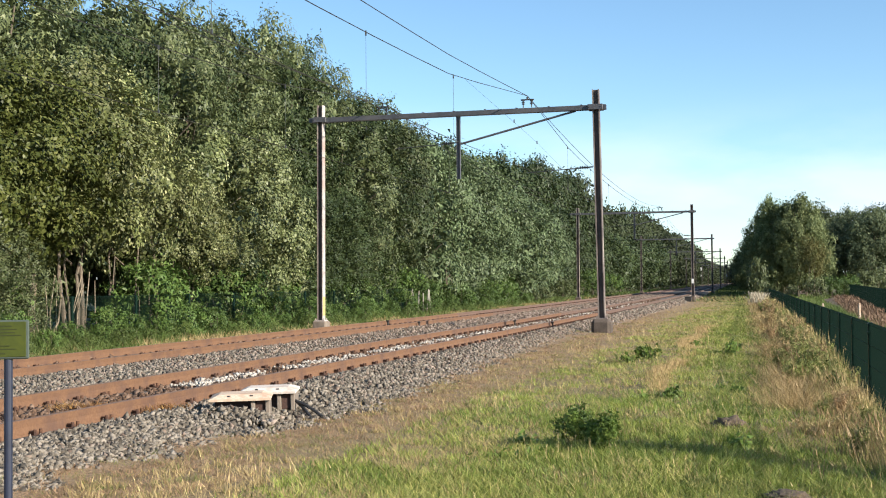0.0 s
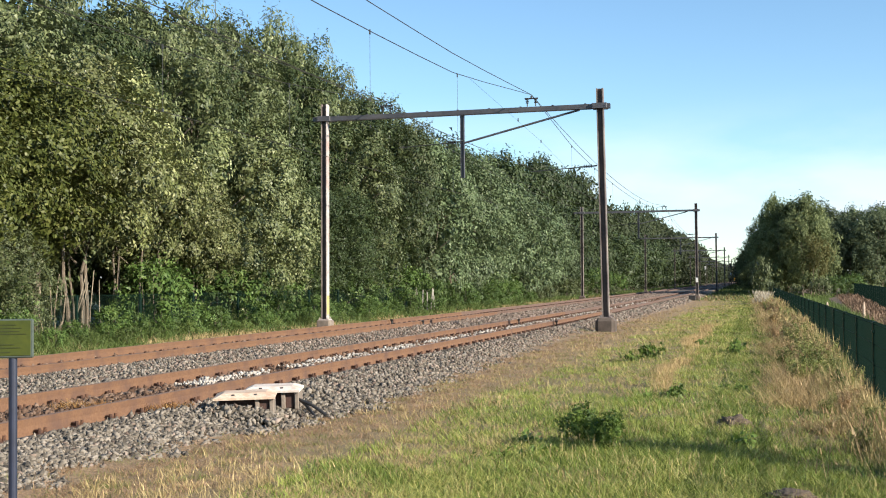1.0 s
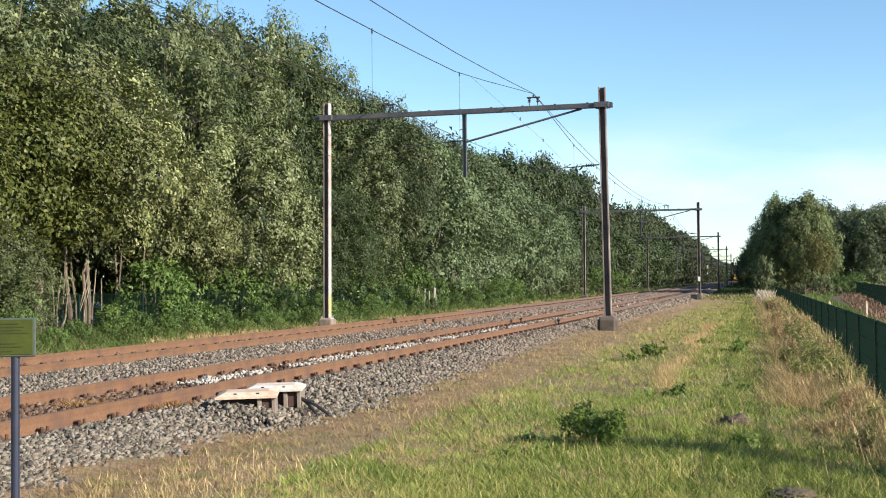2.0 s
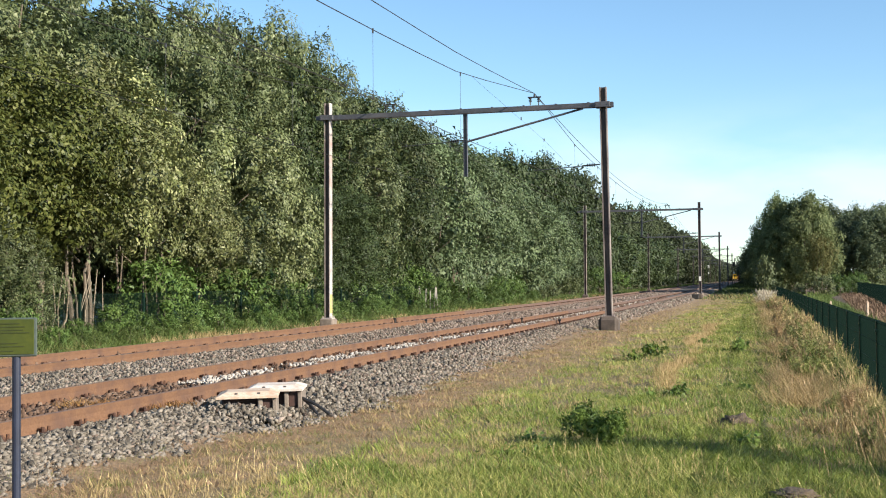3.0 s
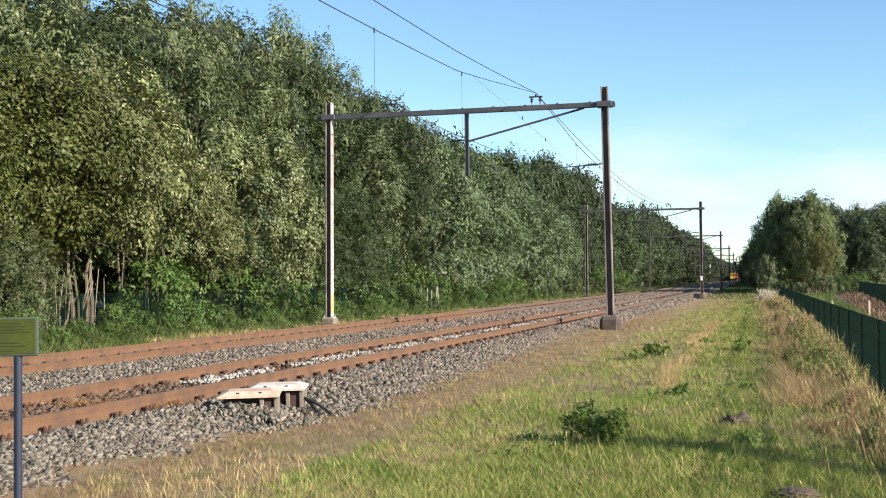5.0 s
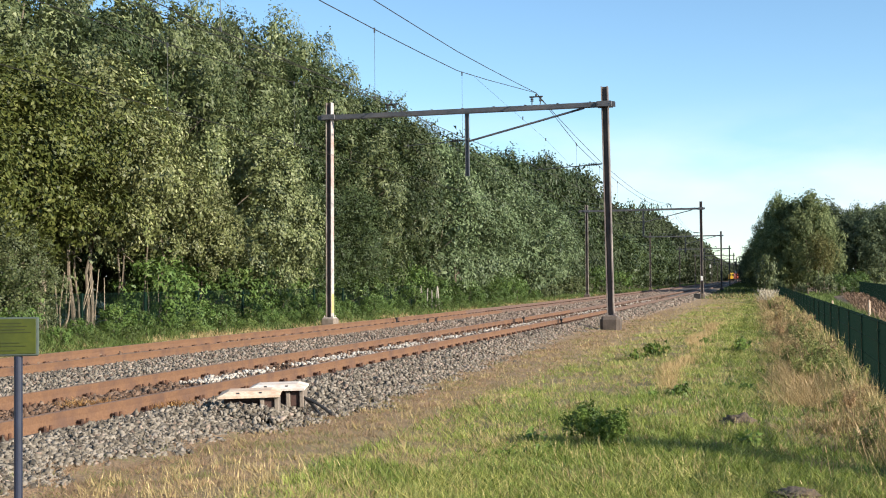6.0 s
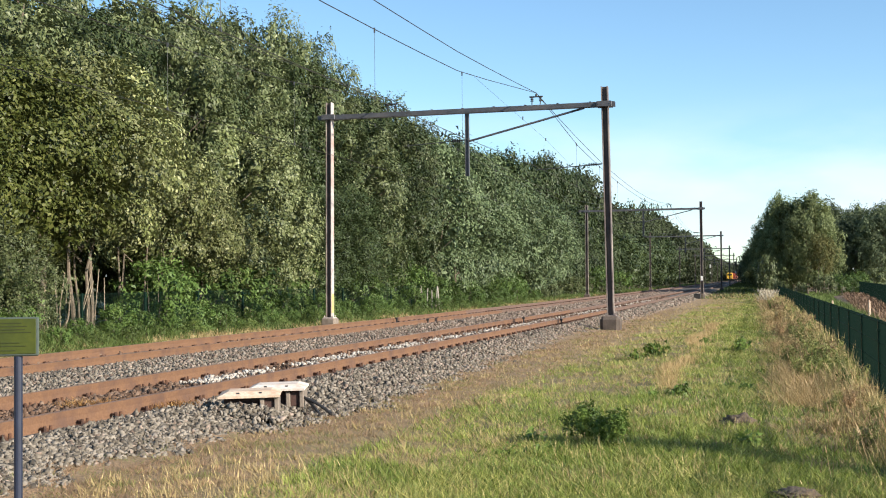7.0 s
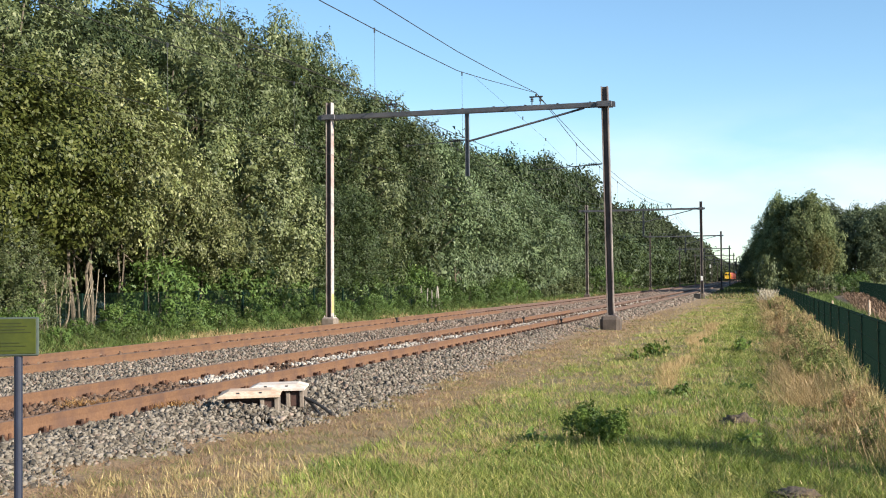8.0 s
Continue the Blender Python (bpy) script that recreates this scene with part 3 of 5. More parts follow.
# ---- catenary portals ----
def build_portal(s):
    t = thing("catenary_portal", "brown steel catenary portal spanning both railway tracks", "catenary portal", "portals along the line", at=place(s, 0))
    # local axes: x to the right of the line, y along it
    def loc(u, z, y=0.0):
        return Vector((-u, y, z))
    for u, top, z0, lean in ((-1.74 if s < 50 else -1.65, 7.06, 0.12, 0.1 if s < 50 else 0.0), (7.28 if s < 50 else 7.05, 7.0, 0.06, -0.04)):
        bm = bmesh.new()
        w, h, f = (0.19, 0.24, 0.022) if u > 0 else (0.21, 0.21, 0.03)
        for sg in (-1, 1):
            x = sg * (w - f) / 2
            if sg > 0:
                part_bm, bm = bm, bmesh.new()
            hull_bar(bm, loc(u + x, z0), loc(u + lean + x, top), [(-f / 2, -h / 2), (f / 2, -h / 2), (f / 2, h / 2), (-f / 2, h / 2)])
        left_flange, bm = bm, part_bm
        box(bm, 0.34, 0.32, 0.03, Matrix.Translation(loc(u, z0 + 0.015)))
        for dx in (-0.14, 0.14):
            for dy in (-0.12, 0.12):
                tube(bm, loc(u + dx, z0 + 0.02, dy), loc(u + dx, z0 + 0.09, dy), 0.016, None, 6)
        pale = u > 0 and s < 50
        mast = part("mast", bm, MAST_SUNLIT if pale else MAST, t, "pale weathered steel mast with sunlight in its colour" if pale else "brown steel mast")
        bm = bmesh.new()
        hull_bar(bm, loc(u, z0), loc(u + lean, top - 0.004), [(-w / 2 + f, -0.012), (w / 2 - f, -0.012), (w / 2 - f, 0.012), (-w / 2 + f, 0.012)])
        # on the pale mast the brown left flange and dark web carry shade
        part("flange", left_flange, MAST, mast, "brown left flange on the mast's shaded side")
        part("web", bm, WEB_SHADED, mast, "web between the flanges, coloured dark for the shaded slot")
        if u > 0 and s < 50:
            bm = bmesh.new()
            box(bm, 0.004, 0.22, 1.15, Matrix.Translation(loc(u - 0.0975, z0 + 0.75)))
            part("paint_mark", bm, MAST_YELLOW, mast, "faded yellow paint mark")
        bm = bmesh.new()
        if u < 0:
            w = 0.6 if s < 50 else 0.4
            box(bm, w, w, 0.75, Matrix.Translation(loc(u, z0 - 0.375)), 0.10)
        else:
            box(bm, 0.44, 0.44, 0.5, Matrix.Translation(loc(u, z0 - 0.25)), 0.03)
        part("footing", bm, FOOT if u > 0 and s < 50 else CONCRETE, t, "stained concrete footing block")
        bm = bmesh.new()
        box(bm, 0.46, 0.05, 0.17, Matrix.Translation(loc(u + lean, 6.52, -0.16)), 0.01)
        box(bm, 0.46, 0.05, 0.17, Matrix.Translation(loc(u + lean, 6.52, 0.16)), 0.01)
        for dx in (-0.17, 0.17):
            tube(bm, loc(u + lean + dx, 6.52, -0.2), loc(u + lean + dx, 6.52, 0.2), 0.015, None, 6)
        part("clamp", bm, BEAM, mast)
    bm = bmesh.new()
    for y in (-0.09, 0.09):
        hull_bar(bm, loc(-1.95, 6.52, y), loc(7.62, 6.52, y), [(-0.03, -0.07), (0.03, -0.07), (0.03, -0.055), (-0.018, -0.055), (-0.018, 0.055), (0.03, 0.055), (0.03, 0.07), (-0.03, 0.07)])
    for u in np.arange(-1.2, 7.2, 1.0):
        box(bm, 0.06, 0.2, 0.012, Matrix.Translation(loc(float(u), 6.61)))
    part("beam", bm, BEAM, t)
    bm = bmesh.new()
    hull_bar(bm, loc(2.67, 6.44), loc(2.67, 4.48), h_profile(0.12, 0.1, 0.015, 0.012))
    part("hanger_post", bm, BEAM, t)
    for u1 in (-1.02,):
        bm = bmesh.new()
        tube(bm, loc(2.67, 5.56), loc(u1, 6.44), 0.033, None, 8)
        part("brace", bm, BEAM, t)
    for u0, u1, z, sign in ((-1.53, 0.55, 4.72, -1), (2.73, 4.75, 5.62, -1)):
        bm = bmesh.new()
        tube(bm, loc(u0, z), loc(u0 + 0.5, z - 0.03), 0.02, None, 6)
        for k in range(4):
            tube(bm, loc(u0 + 0.16 + 0.07 * k, z - 0.01), loc(u0 + 0.19 + 0.07 * k, z - 0.012), 0.06, 0.045, 10)
        arm = part("insulator", bm, DARKSTEEL, t)
        bm = bmesh.new()
        tube(bm, loc(u0 + 0.48, z - 0.03), loc(u1, z - 0.12), 0.014, None, 6)
        part("steady_arm", bm, WIRE, t)
    for u in (0.47 if s < 50 else 0.72, 5.15):
        bm = bmesh.new()
        for du in (-0.13, 0.13):
            tube(bm, loc(u + du, 6.62), loc(u + du, 6.86), 0.018, None, 6)
            for k in range(3):
                tube(bm, loc(u + du, 6.72 + 0.05 * k), loc(u + du, 6.745 + 0.05 * k), 0.055, 0.04, 10)
        box(bm, 0.42, 0.05, 0.04, Matrix.Translation(loc(u, 6.86)), 0.008)
        tube(bm, loc(u, 6.86), loc(u, 6.95), 0.03, None, 8)
        part("wire_support", bm, DARKSTEEL, t)
    return t


PORTALS = [36.05, 92.2, 151.45, 217.6, 282.3, 346.4, 411.0, 476.0]
for ps in PORTALS:
    build_portal(ps)


# ---- wires ----
def strand(bm, pts, r):
    prev = None
    for p in pts:
        p = Vector(p)
        ring = [bm.verts.new(p + Vector((r * math.cos(a), 0, r * math.sin(a)))) for a in (0.3, 2.4, 4.5)]
        if prev:
            for j in range(3):
                bm.faces.new((prev[j], prev[(j + 1) % 3], ring[(j + 1) % 3], ring[j]))
        prev = ring


def aux_z(d):
    """Height of the auxiliary wire d metres from its support."""
    return 6.98 - 0.088 * d if d < 8 else 6.276 - 0.45 * (1 - ((28 - d) / 20) ** 2)


def build_wires():
    stops = [PORTALS[0] - 57.0] + PORTALS
    for u0, label in ((0.72, "over the near track"), (5.1, "over the far track")):
        def off(s):
            # the near wires are pulled aside at the first portal
            return u0 if u0 > 1 else float(np.interp(s, [-21, 28, 36, 52, 92], [0.72, 0.70, 0.47, 0.56, 0.72]))

        t = thing("overhead_wire", "thin dark overhead catenary wires " + label, "overhead wire", "wires over the tracks")
        kinds = {"messenger_wire": bmesh.new(), "auxiliary_wire": bmesh.new(), "contact_wire": bmesh.new()}
        pts = {k: [] for k in kinds}
        for a, b in zip(stops, stops[1:]):
            for i in range(20):
                f = i / 20
                s = a + (b - a) * f
                d = min(f, 1 - f) * (b - a)
                pts["messenger_wire"].append(P(s, off(s), 6.98 - 4 * (0.52 if a < 0 else 0.9) * f * (1 - f)))
                pts["auxiliary_wire"].append(P(s, off(s), aux_z(d)))
                pts["contact_wire"].append(P(s, off(s), 4.7))
        for k, bm in kinds.items():
            strand(bm, pts[k], 0.011 if k != "contact_wire" else 0.009)
            part(k, bm, WIRE, t)
        for a, b in list(zip(stops, stops[1:]))[:4]:
            for d in (8.1, 14.6, 21.1):
                for s in (a + d, b - d):
                    p = P(s, off(s))
                    bm = bmesh.new()
                    tube(bm, (p.x, p.y, aux_z(d) + 0.02), (p.x, p.y, 4.7), 0.0035, None, 4)
                    box(bm, 0.03, 0.05, 0.09, Matrix.Translation((p.x, p.y, aux_z(d) - 0.02)))
                    box(bm, 0.03, 0.05, 0.07, Matrix.Translation((p.x, p.y, 4.72)))
                    part("dropper", bm, WIRE, t)
        for a in stops[1:3]:
            bm = bmesh.new()
            strand(bm, [P(a + d, off(a + d), z) for d, z in ((-7.0, 6.35), (1.6, 5.72), (6.7, 5.36), (14, 4.72))], 0.0035)
            for s, z in ((a - 1.8, 5.97), (a + 1.6, 5.72)):
                box(bm, 0.03, 0.05, 0.09, Matrix.Translation(P(s, off(s), z)))
            part("stay_wire", bm, WIRE, t)


build_wires()


# ---- trees ----
def leaf_quads(rng, centres, radii, n, size, up=0.25, shell=0.6, turn=0.34, spray=9):
    """n leaves over ellipsoid clumps: pointed blades that face mostly outwards."""
    centres, radii = np.asarray(centres, float), np.asarray(radii, float)
    # leaves sit in sprays of a few that share one twig and face much the same way
    m = max(1, n // spray)
    w = radii[:, 0] * radii[:, 2]
    pick = rng.choice(len(centres), m, p=w / w.sum())
    d = rng.normal(size=(m, 3))
    d[:, 2] += up
    d /= np.linalg.norm(d, axis=1)[:, None]
    rad = shell + (1.05 - shell) * np.sqrt(rng.uniform(0, 1, m))
    stray = rng.uniform(0, 1, m) < 0.05
    rad[stray] *= rng.uniform(1.0, 1.15, stray.sum())
    lump = 1 + 0.12 * np.sin(d[:, 0] * 7 + pick) * np.sin(d[:, 1] * 6 + 2 * pick) + 0.09 * np.sin(d[:, 2] * 9 + pick)
    pos = centres[pick] + d * (rad * lump)[:, None] * radii[pick]
    nrm = d + rng.normal(0, turn, (m, 3))
    twig = np.cross(nrm, rng.normal(size=(m, 3))) + np.array((0, 0, 0.6))
    twig /= np.linalg.norm(twig, axis=1)[:, None]
    n = m * spray
    pos, nrm, twig = (np.repeat(v, spray, axis=0) for v in (pos, nrm, twig))
    pos = pos + twig * (rng.uniform(-1, 1, n) * size * 0.34 * spray ** 0.75)[:, None] + rng.normal(0, size * 0.45, (n, 3))
    nrm = nrm + rng.normal(0, 0.28, (n, 3))
    nrm /= np.linalg.norm(nrm, axis=1)[:, None]
    a = np.cross(nrm, rng.normal(size=(n, 3)) + twig)
    a /= np.linalg.norm(a, axis=1)[:, None]
    b = np.cross(nrm, a)
    ln = size * rng.uniform(0.6, 1.4, n)
    wd = ln * rng.uniform(0.45, 0.8, n)
    a, b = a * ln[:, None], b * wd[:, None]
    return np.stack([pos - a * 0.4 - b * 0.55, pos - a * 0.3 + b * 0.55, pos + a * 0.75], axis=1)


def crown_boughs(rng, height, width, base, count, tall):
    """Boughs of a crown: rounded masses spread evenly over its outline, with the way each one faces."""
    cs, rs, outs = [], [], []
    top = width * 0.13 * tall
    for i in range(count):
        f = ((i + rng.uniform(0.1, 0.9)) / count) ** 0.85
        prof = math.sin(math.pi * (0.16 + 0.74 * f)) ** 0.6
        ang = i * 2.39996 + rng.uniform(-0.35, 0.35)
        size = width * rng.uniform(0.12, 0.21) * (0.6 + 0.4 * prof)
        rr = max(0.0, width * 0.5 * prof * rng.uniform(0.82, 1.08) - size * 0.8)
        cs.append((rr * math.cos(ang), rr * math.sin(ang), base + size * 0.7 + (height - base - top - size * 0.7) * f))
        rs.append((size, size, size * tall * rng.uniform(0.8, 1.15)))
        outs.append((math.cos(ang), math.sin(ang), 0.2 + 0.9 * f * f))
    cs.append((0, 0, height - top))
    rs.append((width * 0.12, width * 0.12, top))
    outs.append((0, 0, 1))
    return np.array(cs), np.array(rs), np.array(outs)


def bough_leaves(rng, cs, rs, outs, n, size, slim=0.58, lobes=7, spray=5, broad=False):
    """Hanging leaves on the outer side of each bough, gathered on small lobes so that each bough takes light as one mass."""
    k = len(cs)
    d = rng.normal(size=(k, lobes, 3)) * 0.75 + outs[:, None] * 0.8 + np.array((0, 0, 0.3))
    d /= np.linalg.norm(d, axis=2)[:, :, None]
    lc = (cs[:, None] + d * rs[:, None] * rng.uniform(0.5, 0.85, (k, lobes, 1))).reshape(-1, 3)
    lr = (rs[:, None] * rng.uniform(0.3, 0.52, (k, lobes, 1))).reshape(-1, 3)
    ld = d.reshape(-1, 3)
    m = max(1, n // spray)
    w = lr[:, 0] * lr[:, 2]
    pick = rng.choice(len(lc), m, p=w / w.sum())
    d = rng.normal(size=(m, 3)) * 0.8 + ld[pick] * 0.8
    d /= np.linalg.norm(d, axis=1)[:, None]
    pos = lc[pick] + d * lr[pick] * rng.uniform(0.7, 1.12, (m, 1))
    nrm = 0.55 * d + 0.5 * ld[pick] + np.array((0, 0, 0.2)) + rng.normal(0, 0.26, (m, 3))
    n = m * spray
    pos, nrm = np.repeat(pos, spray, axis=0), np.repeat(nrm, spray, axis=0)
    pos = pos + rng.normal(0, size * 0.75, (n, 3))
    nrm = nrm + rng.normal(0, 0.25, (n, 3))
    nrm /= np.linalg.norm(nrm, axis=1)[:, None]
    a = np.array((0, 0, -1.0)) + rng.normal(0, 0.65, (n, 3))
    a -= nrm * (a * nrm).sum(1)[:, None]
    a /= np.linalg.norm(a, axis=1)[:, None]
    b = np.cross(nrm, a)
    ln = size * rng.uniform(0.65, 1.35, n)
    a, b = a * ln[:, None], b * (ln * slim * rng.uniform(0.8, 1.2, n))[:, None]
    if broad:
        return np.stack([pos - a * 0.45, pos + b * 0.5 + nrm * (0.05 * size), pos + a * 0.55, pos - b * 0.5 + nrm * (0.05 * size)], axis=1)
    return np.stack([pos - a * 0.42 + b * 0.42, pos + a * 0.62, pos - a * 0.3 - b * 0.5], axis=1)


def core_leaves(rng, cs, rs, n, size, broad):
    """Coarse leaves deep in the boughs that keep the crown closed."""
    pick = rng.choice(len(cs), n)
    d = rng.normal(size=(n, 3))
    d /= np.linalg.norm(d, axis=1)[:, None]
    pos = cs[pick] * np.array((0.8, 0.8, 1.0)) + d * rs[pick] * rng.uniform(0.2, 0.62, (n, 1))
    a = rng.normal(size=(n, 3))
    a -= d * (a * d).sum(1)[:, None]
    a *= size / np.linalg.norm(a, axis=1)[:, None]
    b = np.cross(d, a) * 0.7
    if broad:
        return np.stack([pos - a * 0.5, pos + b * 0.5, pos + a * 0.5, pos - b * 0.5], axis=1)
    return np.stack([pos - a * 0.5 - b * 0.4, pos - a * 0.4 + b * 0.5, pos + a * 0.6], axis=1)


def make_tree(name, label, category, seed, height, width, base, leaves, size, mat, boughs=40, pieces=3, stems=1, tall=1.0, slim=0.58, bark=None, lobes=7, broad=False):
    """A tree with a tapered trunk and limbs, and a crown in a few pieces that can rock on their limbs."""
    rng = np.random.default_rng(seed)
    t = thing(name, label, category)
    cs, rs, outs = crown_boughs(rng, height, width, base, boughs, tall)
    bm = bmesh.new()
    r0 = 0.011 * height + 0.02
    for k in range(stems):
        bx, by = (rng.uniform(-0.5, 0.5) * width * 0.3, rng.uniform(-0.5, 0.5) * width * 0.3) if stems > 1 else (0, 0)
        lx, ly = rng.uniform(-0.06, 0.06, 2)
        rs0 = r0 if stems == 1 else r0 * rng.uniform(0.35, 0.7)
        prev, n = Vector((bx, by, -0.3)), 6
        for i in range(1, n + 1):
            h = height * (0.85 if stems == 1 else 0.7) * i / n
            p = Vector((bx + lx * h + rng.normal(0, 0.008) * height, by + ly * h + rng.normal(0, 0.008) * height, h))
            tube(bm, prev, p, rs0 * (1 - 0.8 * (i - 1) / n), rs0 * (1 - 0.8 * i / n), 7)
            prev = p
    for c in cs[::4]:
        c = Vector(c)
        root = Vector((0, 0, max(base * 0.6, c.z - 0.6 * math.hypot(c.x, c.y) - 0.4)))
        tube(bm, root, c, r0 * 0.3, r0 * 0.08, 4)
    part("trunk", bm, bark or BARK, t)
    order = np.argsort([math.atan2(c[1], c[0]) for c in cs])
    for g in np.array_split(order, pieces):
        cc, rr = cs[g], rs[g]
        pivot = np.array((0, 0, cc[:, 2].min() * 0.7))
        q = bough_leaves(rng, cc - pivot, rr, outs[g], int(leaves * len(g) / len(cs)), size, slim, lobes, 5, broad)
        inner = core_leaves(rng, cc - pivot, rr, int(leaves * 0.2 * len(g) / len(cs)), size * 1.6, broad)
        q = np.concatenate([q, inner])
        crown = part("crown", quads_mesh("crown", q, len(q), mat, 4 if broad else 3), None, t)
        crown.location = pivot
    return t


SWAYING = []


def plant(proto, s, u, scale=1.0, sway=0.0, turn=None, wide=None):
    p = P(s, u)
    ob = copy_thing(proto, pose(p.x, p.y, float(grade(u)), 0, 0, float(RNG.uniform(0, 360)) if turn is None else turn))
    w = (scale if wide is None else wide) * float(RNG.uniform(0.94, 1.1))
    ob.scale = (w, w, scale)
    if sway:
        SWAYING.append((ob, sway))
    return ob


def drop(ob):
    """Take a pattern tree away once its copies are planted."""
    for o in (*ob.children_recursive, ob):
        bpy.data.objects.remove(o)


def join_trees(name, trees, label):
    """Far trees that nobody could count, as one object."""
    cos, loops, starts, slots, mats, nv, nl = [], [], [], [], [], 0, 0
    for t in trees:
        for o in t.children:
            me, m = o.data, np.array(t.matrix_basis @ o.matrix_basis)
            co = np.empty(len(me.vertices) * 3, np.float32)
            me.vertices.foreach_get("co", co)
            lv, ls = np.empty(len(me.loops), np.int32), np.empty(len(me.polygons), np.int32)
            me.loops.foreach_get("vertex_index", lv)
            me.polygons.foreach_get("loop_start", ls)
            if me.materials[0] not in mats:
                mats.append(me.materials[0])
            cos.append(co.reshape(-1, 3) @ m[:3, :3].T + m[:3, 3])
            loops.append(lv + nv)
            starts.append(ls + nl)
            slots.append(np.full(len(ls), mats.index(me.materials[0]), np.int32))
            nv, nl = nv + len(me.vertices), nl + len(lv)
        drop(t)
    me = bpy.data.meshes.new(name)
    me.vertices.add(nv)
    me.vertices.foreach_set("co", np.concatenate(cos).astype(np.float32).ravel())
    me.loops.add(nl)
    me.loops.foreach_set("vertex_index", np.concatenate(loops))
    starts = np.concatenate(starts)
    me.polygons.add(len(starts))
    me.polygons.foreach_set("loop_start", starts)
    for mat in mats:
        me.materials.append(mat)
    me.polygons.foreach_set("material_index", np.concatenate(slots))
    me.update(calc_edges=True)
    tagged(new(name, me), label, "wood", kind="stuff")


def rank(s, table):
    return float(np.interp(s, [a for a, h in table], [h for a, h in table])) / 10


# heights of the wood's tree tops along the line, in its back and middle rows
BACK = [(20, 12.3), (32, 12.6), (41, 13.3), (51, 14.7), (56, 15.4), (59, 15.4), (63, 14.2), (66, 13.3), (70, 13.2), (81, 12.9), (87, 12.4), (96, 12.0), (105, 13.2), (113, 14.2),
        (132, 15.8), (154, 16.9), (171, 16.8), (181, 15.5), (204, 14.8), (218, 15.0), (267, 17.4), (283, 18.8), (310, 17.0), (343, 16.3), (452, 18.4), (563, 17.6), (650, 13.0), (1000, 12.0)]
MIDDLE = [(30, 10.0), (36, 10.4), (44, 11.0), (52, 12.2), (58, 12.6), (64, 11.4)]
# the wood's edge: place along and off the line, height and width of each crown
ALDERS = [(20.5, 12.7, 6.8, 6.0), (24.0, 12.9, 7.3, 6.0), (27.4, 13.0, 7.8, 6.2), (30.7, 13.0, 8.3, 6.6), (33.3, 12.8, 7.0, 4.8), (35.6, 12.6, 5.6, 4.0), (37.3, 12.4, 4.6, 3.4)]
POPLARS = [(39.6, 12.6, 7.0, 4.8), (42.4, 12.7, 7.6, 5.2), (44.6, 12.9, 5.6, 3.4)]
LOW_OAKS = [(46.0, 12.2, 5.6, 4.4), (48.4, 12.3, 5.4, 4.6), (51.3, 12.4, 6.0, 4.6)]
OAKS = [(45.8, 15.0, 10.0, 6.0), (50.2, 14.7, 9.6, 6.0), (54.2, 13.0, 9.2, 6.0), (57.8, 13.2, 10.2, 6.6), (61.6, 13.2, 10.6, 6.6)]
WILLOWS = [(65.2, 12.8, 10.0, 7.2), (69.6, 12.7, 10.0, 7.0), (74.2, 12.8, 9.9, 7.2), (79.0, 12.8, 10.0, 7.2)]
FAR_WILLOWS = [(84.0, 12.8, 9.7, 7.0), (89.0, 12.8, 9.4, 6.8), (94.2, 12.9, 8.8, 6.6), (99.5, 12.9, 8.4, 6.4), (105.0, 12.9, 8.1, 6.4), (111.0, 12.9, 7.9, 6.0), (116.5, 12.9, 7.0, 5.2)]


